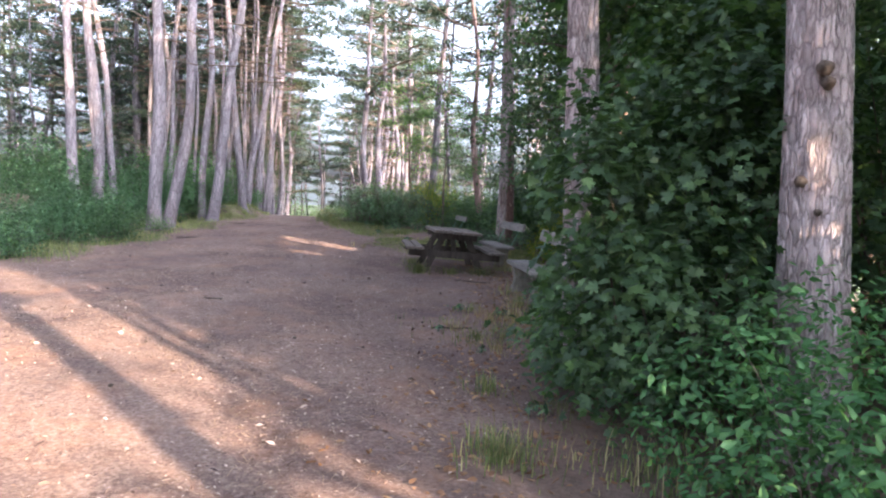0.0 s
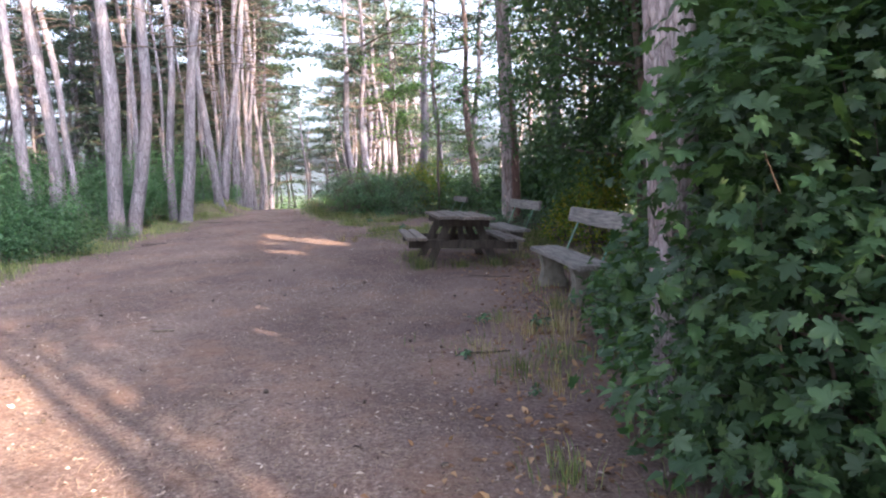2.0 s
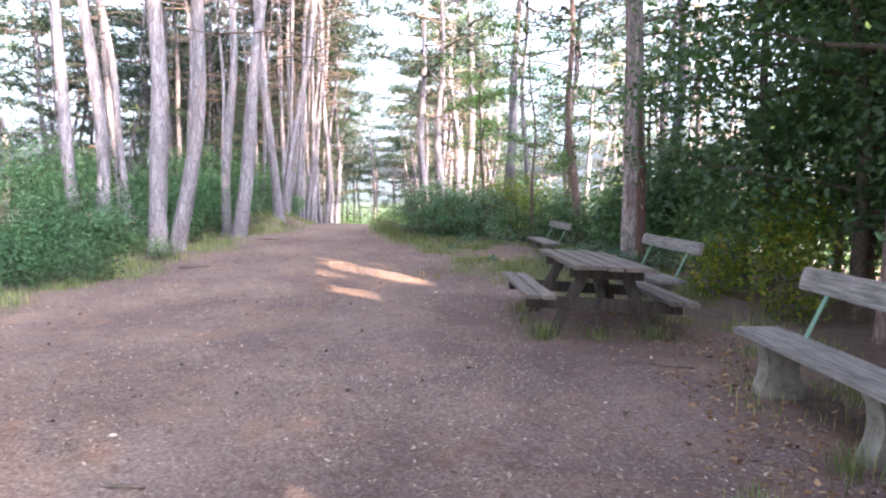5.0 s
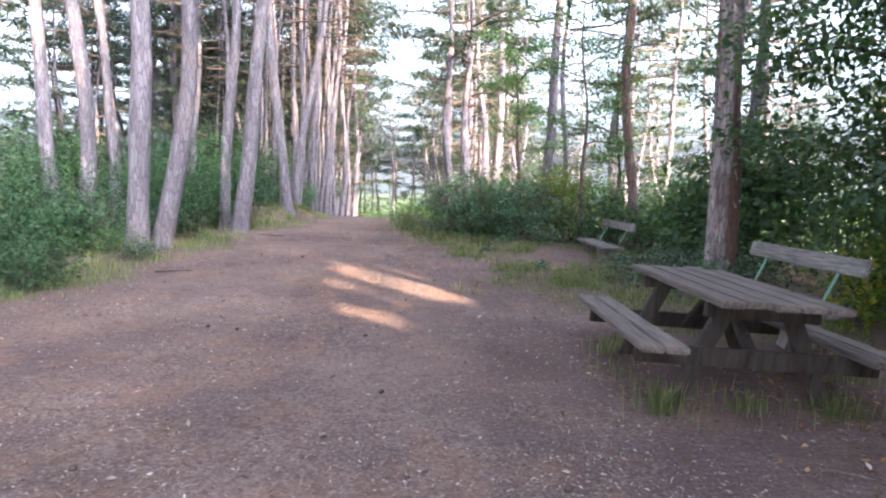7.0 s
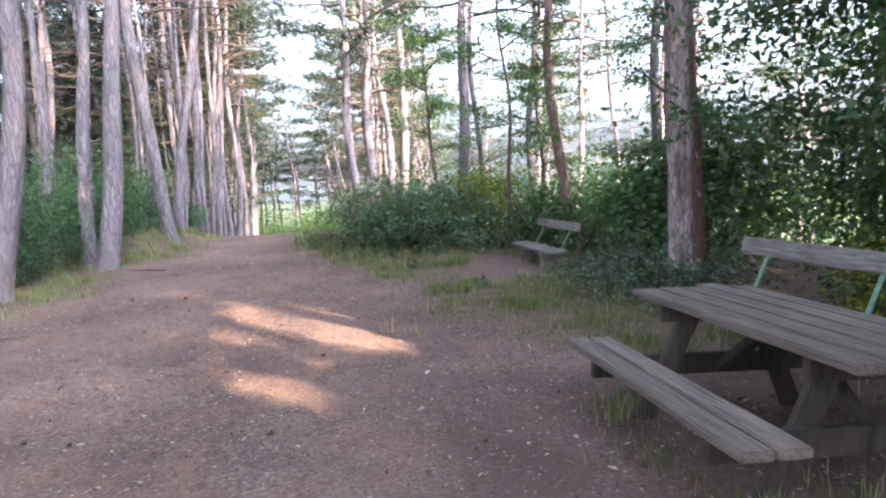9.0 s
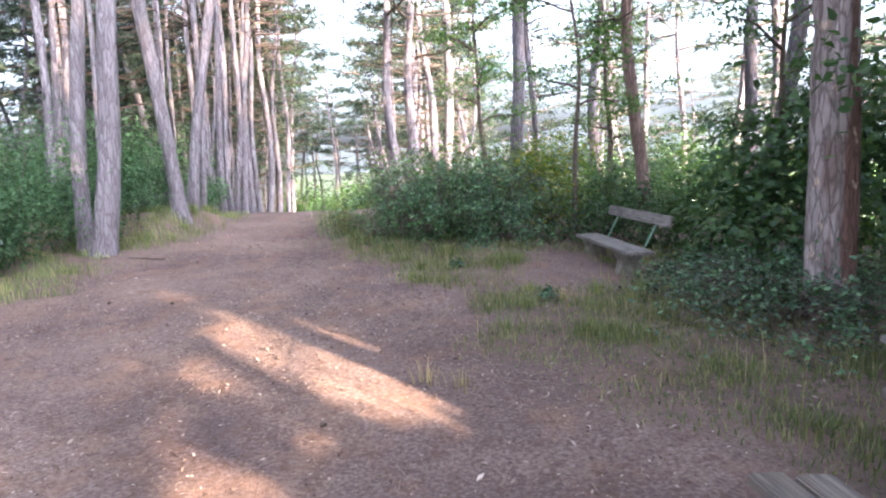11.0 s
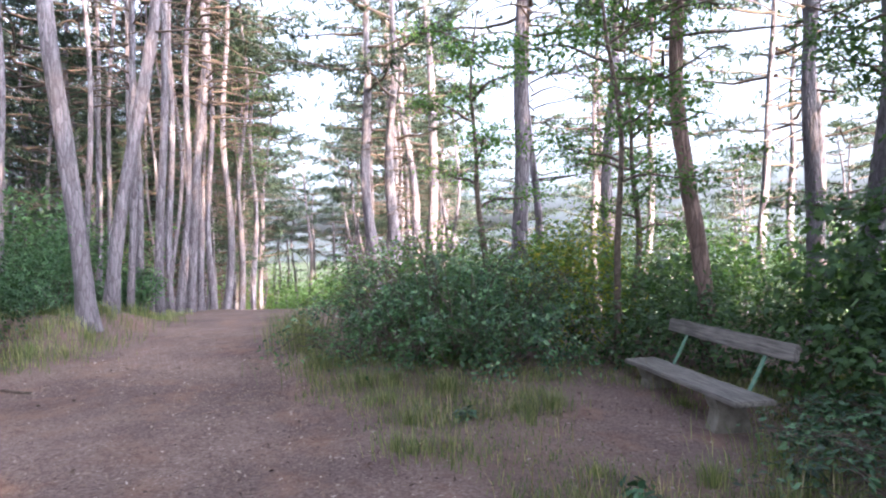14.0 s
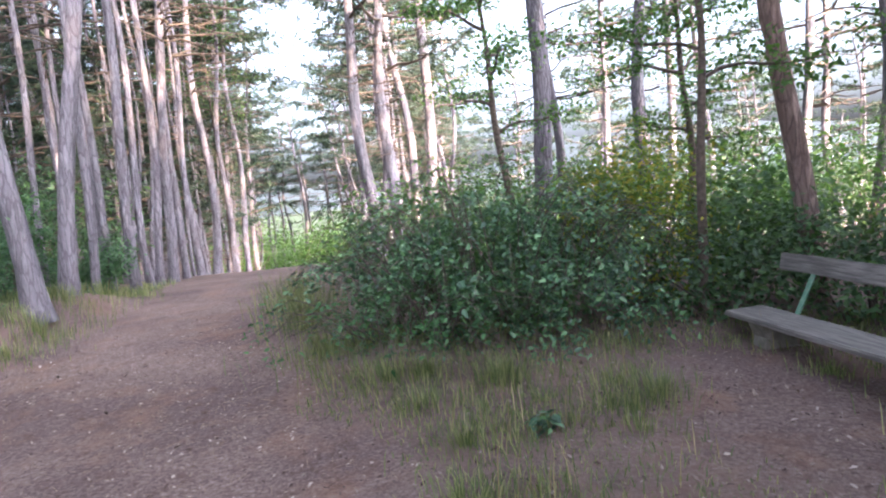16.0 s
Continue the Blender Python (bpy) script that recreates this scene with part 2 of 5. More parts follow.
def smooth(a, b, x):
    t = np.clip((np.asarray(x, float) - a) / (b - a), 0, 1)
    return t * t * (3 - 2 * t)


PROF_Y = [-2000, -30, 0, 5, 11, 15, 17, 19, 23, 26, 31, 38, 50, 80, 140, 2000]
PROF_Z = [-2, 0.7, 1.08, 1.14, 1.21, 1.28, 1.38, 1.48, 1.62, 1.60, 1.25, 0.3, -1.6, -5, -9, -14]
DENSE = np.linspace(-60, 200, 1041)
SOFT = np.convolve(np.pad(np.interp(DENSE, PROF_Y, PROF_Z), 8, "edge"), np.ones(17) / 17, "valid")


def path_left(y):
    return np.interp(y, [-20, 4, 10, 13.5, 16.5, 19, 22, 25, 31, 42, 65], [-6.6, -6.6, -6.5, -6.55, -6.8, -7.1, -7.5, -7.7, -8.8, -12, -19])


def path_right(y):
    return np.interp(y, [-20, 1, 4, 6.4, 9, 12, 14.5, 15.8, 17, 19, 20.8, 23, 26, 31, 42, 65], [2.2, 1.2, 1.0, 1.1, 1.3, 1.2, -0.6, -2.0, -2.3, -3.4, -4.2, -5.0, -5.6, -6.6, -9, -15])


def ground_z(x, y):
    x, y = np.asarray(x, float), np.asarray(y, float)
    z = np.where(np.abs(y) < 190, np.interp(y, DENSE, SOFT), np.interp(y, PROF_Y, PROF_Z))
    bank = smooth(-0.2, 0.3, path_left(y) - x) * (0.02 + 0.36 * smooth(20.4, 22.2, y) * (1 - smooth(22.8, 25.2, y)))
    left = 0.03 * np.clip(-x - 11, 0, 12) * smooth(11, 16, -x)
    right = -(0.025 + 0.05 * smooth(15, 18.5, y)) * np.clip(x + 3.0, 0, 5.5) + 0.05 - 0.16 * np.clip(x - 3.0, 0, 60) * smooth(3, 7, x)
    return z + bank + left + right


def relief_z(x, y):
    return 0.018 * np.sin(x * 2.1 + 1.3 * np.sin(y * 0.9)) * np.cos(y * 1.7 + np.sin(x * 1.1)) + 0.008 * np.sin(x * 6.3 + y * 2.2) * np.sin(y * 5.9 - x)


def gz(x, y):
    return float(ground_z(x, y) + relief_z(x, y) * (abs(y) < 60))


def grass_mask(x, y):
    x, y = np.asarray(x, float), np.asarray(y, float)
    wob = 0.35 * np.sin(y * 1.9 + x) + 0.22 * np.sin(y * 4.3 - x * 2.0) + 0.12 * np.sin(x * 7.1 + y * 5.3)
    m = np.maximum(smooth(-0.25, 0.5, path_left(y) - x + wob * 0.6), smooth(-0.3, 0.6, x - path_right(y) + wob))
    bare = np.exp(-(((x + 0.8) / 0.95) ** 2 + ((y - 18.9) / 1.15) ** 2)) * 1.5
    return np.clip(m - bare, 0, 1)


def np_mesh(name, verts, faces):
    """A mesh from an array of points and an array of triangles or quads."""
    verts, faces = np.asarray(verts, np.float32), np.asarray(faces, np.int32)
    me = bpy.data.meshes.new(name)
    me.vertices.add(len(verts))
    me.vertices.foreach_set("co", verts.ravel())
    k = faces.shape[1]
    me.loops.add(faces.size)
    me.loops.foreach_set("vertex_index", faces.ravel())
    me.polygons.add(len(faces))
    me.polygons.foreach_set("loop_start", np.arange(0, faces.size, k, dtype=np.int32))
    me.update(calc_edges=True)
    return me


def shaded(me):
    me.polygons.foreach_set("use_smooth", np.ones(len(me.polygons), bool))
    return me


def part(name, data, mat, parent, label=""):
    """Links a bmesh or a mesh as one mesh object under a thing or a part."""
    if isinstance(data, bmesh.types.BMesh):
        me = bpy.data.meshes.new(name)
        data.to_mesh(me)
        data.free()
        data = me
    if not data.materials:
        data.materials.append(mat)
    ob = new(name, data)
    ob.parent = parent
    if label:
        tagged(ob, label)
    return ob


def thing(name, m, label, category, group="", kind=""):
    ob = new(name)
    ob.matrix_world = m
    ob.empty_display_size = 0.2
    return tagged(ob, label, category, group, kind)


def frames_along(pts):
    """Tangent, side and up vectors along a line of points."""
    t = np.gradient(pts, axis=0)
    t /= np.linalg.norm(t, axis=1, keepdims=True) + 1e-9
    ref = np.where(np.abs(t[:, 2:3]) > 0.8, np.array([[1.0, 0, 0]]), np.array([[0, 0, 1.0]]))
    a = np.cross(ref, t)
    a /= np.linalg.norm(a, axis=1, keepdims=True) + 1e-9
    return t, a, np.cross(t, a)


def tube(pts, radii, sides, bump=None):
    """Points and quads of a tapering tube; bump(u, s) pushes its skin in or out."""
    pts, radii = np.asarray(pts, float), np.asarray(radii, float)
    _, a, b = frames_along(pts)
    ang = np.linspace(0, 2 * np.pi, sides, endpoint=False)
    r = radii[:, None] * np.ones(sides)
    if bump is not None:
        s = np.concatenate([[0], np.cumsum(np.linalg.norm(np.diff(pts, axis=0), axis=1))])
        r = r + bump(ang[None, :], s[:, None], radii[:, None])
    v = pts[:, None, :] + r[..., None] * (np.cos(ang)[None, :, None] * a[:, None, :] + np.sin(ang)[None, :, None] * b[:, None, :])
    k = len(pts)
    i = np.arange(k - 1)[:, None] * sides
    j, j2 = np.arange(sides)[None, :], (np.arange(sides)[None, :] + 1) % sides
    q = np.stack([i + j, i + j2, i + sides + j2, i + sides + j], -1).reshape(-1, 4)
    return v.reshape(-1, 3), q


def joined(pieces):
    vs, fs, o = [], [], 0
    for v, f in pieces:
        vs.append(v)
        fs.append(np.asarray(f) + o)
        o += len(v)
    return np.concatenate(vs), np.concatenate(fs)


# leaf outlines: points (across, along, lift) and triangles
OVATE = (np.array([(0, 0, 0), (.28, .27, .07), (.18, .66, .05), (0, 1.06, -.08), (-.18, .66, .05), (-.28, .27, .07)]),
         np.array([(0, 1, 2), (0, 2, 3), (0, 3, 4), (0, 4, 5)]))
SLIM = (np.array([(0, 0, 0), (.2, .45, .06), (0, 1, -.05), (-.2, .45, .06)]), np.array([(0, 1, 2), (0, 2, 3)]))
HALF = [(.30, -.05, .0), (.33, .12, .04), (.52, .08, .0), (.66, .20, -.04), (.56, .33, .0), (.38, .37, .05), (.60, .52, -.01), (.64, .70, -.06), (.42, .68, .0), (.24, .64, .05), (.20, .86, -.01)]
MAPLE = (np.array([(0, .08, 0)] + HALF + [(0, 1.08, -.09)] + [(-a, b, c) for a, b, c in HALF[::-1]]), np.array([(0, i, i + 1) for i in range(1, 23)]))


def spray_shape(spikes, width, seed):
    r = np.random.default_rng(seed)
    v, f = [], []
    for i in range(spikes):
        d = r.normal(size=3) * (0.6, 0.6, 0.22) + (0, 0.3, 0.08)
        d /= np.linalg.norm(d)
        s = np.cross(d, r.normal(size=3))
        s *= width / np.linalg.norm(s)
        f.append((len(v), len(v) + 1, len(v) + 2))
        v += [-s, s, d]
    return np.array(v), np.array(f)


NEEDLES = spray_shape(7, 0.075, 3)


def leaf_cloud(name, places, normals, sizes, shape, seed):
    """One mesh of many leaves of the given outline."""
    r = np.random.default_rng(seed)
    tv, tf = shape
    nrm = normals / (np.linalg.norm(normals, axis=1, keepdims=True) + 1e-9)
    u = np.cross(nrm, r.normal(size=nrm.shape))
    u /= np.linalg.norm(u, axis=1, keepdims=True) + 1e-9
    w = np.cross(nrm, u)
    s = np.asarray(sizes)[:, None, None]
    v = places[:, None, :] + s * (tv[None, :, 0:1] * u[:, None] + tv[None, :, 1:2] * w[:, None] + tv[None, :, 2:3] * nrm[:, None])
    f = tf[None] + (np.arange(len(places)) * len(tv))[:, None, None]
    return np_mesh(name, v.reshape(-1, 3), f.reshape(-1, 3))


# beams cut through the leaves to place sun on track and trunks: foot, half width
SUN_CUTS = [((-3.05, 15.25), 0.40), ((-3.35, 15.6), 0.46), ((-3.65, 15.85), 0.36), ((-3.7, 15.2), 0.22), ((-1.9, 8.7), 0.08), ((-2.9, 13.4), 0.16), ((-4.5, 13.8), 0.06), ((-5.3, 17.3), 0.12), ((-2.7, 4.25), 0.64), ((-2.75, 2.6), 0.62), ((-4.9, 6.3), 0.64), ((-6.6, 7.9), 0.6),
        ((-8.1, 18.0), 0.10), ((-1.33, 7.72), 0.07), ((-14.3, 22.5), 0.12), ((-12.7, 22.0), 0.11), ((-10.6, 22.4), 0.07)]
# cuts for two long narrow sun streaks beside the large bright patch
SUN_CUTS += [((-1.5 - 4.6 * k, 4.85 + 4.3 * k), 0.19) for k in np.linspace(0, 1, 9)]
SUN_CUTS += [((-1.4 - 3.6 * k, 5.5 + 3.1 * k), 0.12) for k in np.linspace(0, 1, 9)]


def in_sun_cut(p, room=0.08):
    """Whether world points lie in one of those cut beams, or within room of it."""
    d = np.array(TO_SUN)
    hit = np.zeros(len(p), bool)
    for (x, y), w in SUN_CUTS:
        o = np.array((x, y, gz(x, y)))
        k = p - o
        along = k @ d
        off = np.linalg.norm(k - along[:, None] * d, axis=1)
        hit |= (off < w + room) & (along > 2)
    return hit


# ---------------------------------------------------------------- ground and distance
def axis_steps(lo, hi, step, far):
    inner = list(np.arange(lo, hi + 1e-6, step))
    out, d, a, b = [], step, lo, hi
    left, right = [], []
    while a > -far:
        d *= 1.22
        a -= d
        left.append(a)
        b += d
        right.append(b)
    return np.array(left[::-1] + inner + right)


gx, gy = axis_steps(-12, 6, 0.14, 2200), axis_steps(-2, 32, 0.16, 2200)
GX, GY = np.meshgrid(gx, gy)
GZ = ground_z(GX, GY) + relief_z(GX, GY) * (np.abs(GY) < 60)
idx = np.arange(GX.size).reshape(GX.shape)
quads = np.stack([idx[:-1, :-1], idx[:-1, 1:], idx[1:, 1:], idx[1:, :-1]], -1).reshape(-1, 4)
me = shaded(np_mesh("ground", np.stack([GX, GY, GZ], -1).reshape(-1, 3), quads))
me.attributes.new("grass", "FLOAT", "POINT").data.foreach_set("value", grass_mask(GX, GY).astype(np.float32).ravel())
# first term damp soil left of the table, second shade painted beneath it
damp_shade_at = 0.75 * np.exp(-(((GX + 1.35) / 0.75) ** 2 + ((GY - 12.2) / 0.9) ** 2)) + 0.75 * np.exp(-(((GX - 0.1) / 0.9) ** 2 + ((GY - 12.2) / 1.0) ** 2))
damp_shade_at = np.clip(damp_shade_at * (0.75 + 0.5 * np.sin(GX * 5 + 2 * np.sin(GY * 3)) * np.sin(GY * 4)), 0, 0.8)
me.attributes.new("damp_shade", "FLOAT", "POINT").data.foreach_set("value", damp_shade_at.astype(np.float32).ravel())
me.attributes.new("wooded", "FLOAT", "POINT").data.foreach_set("value", smooth(36, 60, np.hypot(GX + 5, GY - 12)).astype(np.float32).ravel())
me.materials.append(M_GROUND)
tagged(new("ground", me), "brown needle-strewn dirt track between grassy verges in wooded land", "ground", kind="structure")

# a ring of low hills
ang = np.linspace(0, 2 * np.pi, 181)
hv, hq = [], []
for k, (r_, h_) in enumerate(((700, -40), (1000, 1.0), (1500, -60))):
    hh = h_ + (28 + 22 * np.sin(ang * 5 + 1) + 14 * np.sin(ang * 11) + 5 * np.sin(ang * 31)) * (k == 1)
    hv.append(np.stack([r_ * np.cos(ang), r_ * np.sin(ang), hh], -1))
idx = np.arange(3 * 181).reshape(3, 181)
me = shaded(np_mesh("backdrop", np.concatenate(hv), np.stack([idx[:-1, :-1], idx[:-1, 1:], idx[1:, 1:], idx[1:, :-1]], -1).reshape(-1, 4)))
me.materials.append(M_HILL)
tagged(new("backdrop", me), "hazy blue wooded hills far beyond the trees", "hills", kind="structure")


# ---------------------------------------------------------------- trees
def bark_bump(seed, depth):
    r = np.random.default_rng(seed)
    ph = r.uniform(0, 6.28, 8)

    def f(a, s, rad):
        k = np.round(2 * np.pi * rad[0, 0] / 0.05)
        ridge = np.abs(np.sin(a * k / 2 + 1.1 * np.sin(s * 3.1 + ph[0] + 2 * np.sin(a + ph[4])) + 0.6 * np.sin(s * 9 + a * 3 + ph[1])))
        cross = np.abs(np.sin(s * 11 + 2.2 * np.sin(a * 3 + ph[2]) + 1.5 * np.sin(a * 7 + ph[3])))
        lump = 0.05 * rad * (np.sin(a * 2 + s * 1.3 + ph[5]) + np.sin(a * 3 - s * 2.1 + ph[6]))
        return lump - depth * ((1 - ridge) ** 3 * 1.6 + (1 - cross) ** 5 * 0.8)
    return f


def trunk_line(height, slope_x, slope_y, wander, n, seed, back=0.7):
    """A leaning, slightly crooked trunk that straightens as it rises."""
    r = np.random.default_rng(seed)
    s = np.linspace(0, 1, n)
    ease = s * height if back >= 1 else height * (s - (1 - back) * s * s / 1.6)
    ph = r.uniform(0, 6.28, 4)
    wx = wander * (np.sin(s * 7 + ph[0]) - np.sin(ph[0]) + 0.5 * np.sin(s * 15 + ph[1]) - 0.5 * np.sin(ph[1]))
    wy = wander * (np.sin(s * 6 + ph[2]) - np.sin(ph[2]) + 0.5 * np.sin(s * 13 + ph[3]) - 0.5 * np.sin(ph[3]))
    return np.stack([slope_x * ease + wx, slope_y * ease + wy, s * height - 0.15], -1)


def trunk_mesh(name, line, r0, r1, sides, seed, depth):
    s = np.linspace(0, 1, len(line))
    h = line[:, 2] - line[0, 2]
    rad = r0 + (r1 - r0) * s ** 0.85 + r0 * 0.45 * np.exp(-h / 0.22)
    v, q = tube(line, rad, sides, bark_bump(seed, depth))
    return shaded(np_mesh(name, v, q))


def pine_crown(name, height, start, reach, limbs, seed, tufts=11, size=0.28):
    """Limbs and flat needle plates of a pine's crown about a straight axis: two meshes."""
    r = np.random.default_rng(seed)
    tubes, spots, ups = [], [], []
    for i in range(limbs):
        f = (i + r.uniform(0, 1)) / limbs
        h = start + (height - start) * f
        az = i * 2.4 + r.uniform(-0.5, 0.5)
        ln = reach * (0.55 + 0.75 * math.sin(math.pi * min(1, 0.22 + 0.75 * f))) * r.uniform(0.7, 1.2)
        k = np.linspace(0, 1, 6)
        sw = r.uniform(-0.25, 0.25)
        px = ln * k * np.cos(az + sw * k)
        py = ln * k * np.sin(az + sw * k)
        pz = h + ln * (r.uniform(-0.06, 0.14) * k + 0.12 * k * k) + 0.06 * np.sin(k * 9 + i)
        line = np.stack([px, py, pz], -1)
        tubes.append(tube(line, 0.045 * (1 - 0.85 * k) + 0.006, 5))
        for c in range(3):
            g = 0.5 + 0.5 * (c + r.uniform(0, 1)) / 3
            wide = r.uniform(0.28, 0.62)
            at = np.array([np.interp(g, k, line[:, d]) for d in range(3)]) + r.normal(size=3) * (0.28, 0.28, 0.04)
            o = r.normal(size=(tufts, 3)) * (wide, wide, 0.06)
            spots.append(at + o)
            ups.append(o * (1, 1, 0.6) + (0, 0, 0.8) + r.normal(size=(tufts, 3)) * 0.25)
    for i in range(16):
        h = start * r.uniform(0.5, 1.05)
        az, ln = r.uniform(0, 6.28), r.uniform(0.5, 1.7)
        k = np.linspace(0, 1, 5)
        line = np.stack([ln * k * math.cos(az), ln * k * math.sin(az), h + ln * (0.25 * k - 0.3 * k * k) + 0.05 * np.sin(k * 6 + i)], -1)
        tubes.append(tube(line, 0.02 * (1 - 0.8 * k) + 0.003, 4))
    v, q = joined(tubes)
    spots, ups = np.concatenate(spots), np.concatenate(ups)
    return shaded(np_mesh(name + "_limbs", v, q)), leaf_cloud(name, spots, ups, r.uniform(0.7, 1.3, len(spots)) * size, NEEDLES, seed)


CROWNS = [pine_crown("crown", 13.0, 6.2, 2.3, 14, 21), pine_crown("crown", 12.0, 5.0, 2.5, 13, 22),
          pine_crown("crown", 14.0, 7.5, 2.1, 13, 23), pine_crown("crown", 11.0, 5.6, 1.9, 11, 24),
          pine_crown("crown", 15.5, 9.0, 2.1, 16, 25), pine_crown("crown", 14.5, 8.2, 1.9, 15, 26)]
CROWN_TOP = [13.0, 12.0, 14.0, 11.0, 15.5, 14.5]


def pine(x, y, slope_x, slope_y, diam, seed, label, mat=M_BARK, sides=20, rings=70, depth=0.012, wander=0.10, crown=True, base_z=None, group="pines", back=0.75, height=None, kind=None):
    kind = seed % 4 if kind is None else kind
    top = height or CROWN_TOP[kind] * 0.97
    z = gz(x, y) if base_z is None else base_z
    tree = thing("pine_tree", pose(x, y, z), label, "tree", group)
    line = trunk_line(top, slope_x, slope_y, wander, rings, seed, back)
    part("trunk", trunk_mesh("trunk", line, diam / 2, diam * 0.13, sides, seed, depth), mat, tree)
    if crown:
        limbs, green = CROWNS[kind]
        mid = line[int(rings * 0.72)]
        for nm, me, mt in (("limb_work", limbs, M_TWIG), ("crown", green, M_NEEDLE)):
            o = tagged(part(nm, me, mt, tree), kind="stuff")
            o.matrix_basis = pose(mid[0], mid[1], 0, 0, 0, seed * 47 % 360)
    return tree


GREY = "tall leaning pine with grey flaking bark beside the track"
# x, y, lean to the side, lean ahead, diameter
ROW = [(-8.08, 16.95, -0.03, 0.02, 0.40, 40), (-7.97, 17.4, 0.12, 0.0, 0.34, 41), (-8.28, 20.3, -0.015, 0.03, 0.26, 42), (-7.83, 20.0, 0.11, 0.0, 0.36, 43),
       (-7.70, 22.2, -0.05, 0.0, 0.28, 44), (-7.95, 23.2, 0.15, 0.0, 0.29, 45), (-8.3, 24.3, 0.04, 0.0, 0.17, 46), (-8.5, 25.1, -0.02, 0.0, 0.18, 47),
       (-8.5, 25.8, 0.074, 0.0, 0.23, 48), (-8.6, 26.5, 0.075, 0.0, 0.18, 49), (-8.67, 26.9, 0.025, 0.0, 0.19, 50), (-8.85, 27.8, 0.10, 0.0, 0.26, 51),
       (-9.05, 28.8, 0.035, 0.0, 0.22, 240), (-9.36, 30.3, 0.05, 0.0, 0.22, 241), (-9.87, 32.3, 0.05, 0.02, 0.30, 242), (-11.0, 36.5, 0.025, 0.0, 0.28, 243),
       (-12.0, 40.4, 0.066, 0.0, 0.32, 244), (-13.6, 46.0, 0.08, 0.0, 0.34, 245),
       (-12.0, 19.7, -0.06, 0.0, 0.34, 52), (-12.0, 20.6, -0.01, 0.0, 0.40, 53), (-12.1, 21.9, -0.066, 0.0, 0.26, 54), (-16.0, 27.0, -0.06, 0.0, 0.40, 55),
       (-15.3, 29.7, -0.012, 0.0, 0.30, 56), (-12.6, 26.4, -0.046, 0.0, 0.32, 57), (-17.8, 21.0, -0.04, 0.0, 0.34, 58), (-12.4, 25.4, 0.08, 0.0, 0.26, 59)]
# the close second line behind the first
rr = random.Random(23)
y_ = 22.9
while y_ < 52:
    ROW.append((float(path_left(y_)) - rr.uniform(1.2, 3.4), y_, rr.uniform(-0.03, 0.09), 0.0, rr.uniform(0.12, 0.21), 600 + len(ROW)))
    y_ += rr.uniform(0.8, 1.7)
for x, y, sx, sy, d, seed in ROW:
    pine(x, y, sx, sy, d if y < 23 else 0.82 * d, seed, GREY, sides=20 if y < 26 else 12, rings=70 if y < 26 else 44, back=0.92, kind=4 + seed % 2, wander=0.10 if y < 26 else 0.14)
PALE = "slender pale pine standing beyond the bramble mound"
for x, y, sx, sy, d, seed in [(-5.45, 33.0, 0.012, 0, 0.42, 60), (-4.85, 33.2, 0.012, 0, 0.42, 61), (-1.48, 25.9, 0.02, 0, 0.36, 62), (-1.0, 27.6, 0.02, 0, 0.22, 273),
                              (2.45, 21.8, 0.09, 0, 0.32, 64), (2.7, 34.0, 0.07, 0, 0.27, 66), (0.5, 27.0, 0.054, 0, 0.30, 67),
                              (2.8, 23.6, 0.058, 0, 0.30, 68), (4.8, 30.0, 0.05, 0, 0.27, 69),
                              (4.2, 26.6, 0.03, 0, 0.25, 260), (7.6, 34.0, 0.02, 0, 0.3, 265), (5.2, 37.0, -0.03, 0, 0.28, 268), (7.2, 22.8, 0.04, 0, 0.28, 269), (1.9, 36.5, 0.02, 0, 0.28, 272)]:
    pine(x, y, sx, sy, d, seed, PALE)
pine(0.58, 21.45, -0.085, 0, 0.24, 63, "reddish leaning pine behind the bench", M_BARK_RED)
pine(1.28, 17.0, -0.012, 0, 0.45, 70, "thick reddish pine with peeling bark behind the picnic table", M_BARK_PEEL, 36, 150, 0.018, 0.03)
thick = pine(2.80, 4.2, -0.04, 0, 0.45, 71, "thick pine with pinkish-grey plated bark among the shrubs", M_BARK_NEAR, 72, 330, 0.020, 0.03)
for az, h, rad in ((-118, 2.22, 0.024), (-112, 2.14, 0.02), (-150, 1.60, 0.022), (-122, 1.43, 0.012), (-95, 0.95, 0.014)):
    # broken limb stubs with a swollen collar
    out = np.array((math.cos(radians(az)), math.sin(radians(az)), 0.12))
    k = np.array((0.16, 0.195, 0.212, 0.222, 0.226, 0.212))
    line = np.array((-0.04 * h, 0.0, h)) + k[:, None] * out
    v, q = tube(line, rad * np.array((1.9, 1.6, 1.15, 0.9, 0.55, 0.3)), 12, lambda a, d, rd: 0.12 * rd * np.sin(a * 3 + d * 40))
    part("knot", shaded(np_mesh("knot", v, q)), M_TWIG, thick, "dark knot of a broken limb")
pine(1.64, 5.9, -0.05, 0.0, 0.32, 72, "pine with pinkish plated bark half hidden by maple leaves", M_BARK_NEAR, 56, 260, 0.018, 0.04)
pine(2.85, 10.3, -0.02, 0, 0.34, 73, "reddish pine behind a bench", M_BARK_RED, 36, 150, 0.018, 0.04)
pine(3.1, 12.0, 0.0, 0, 0.24, 74, "thin reddish pine among the shrubs", M_BARK_RED)

# out of view, added so that their trunk shadows split the bright streaks
pine(5.2, -1.97, 0.0, 0, 0.36, 94, "unseen pine that throws its shadow over the track")
pine(7.0, -2.68, 0.0, 0, 0.22, 98, "unseen slender pine that throws a thin shadow over the track")

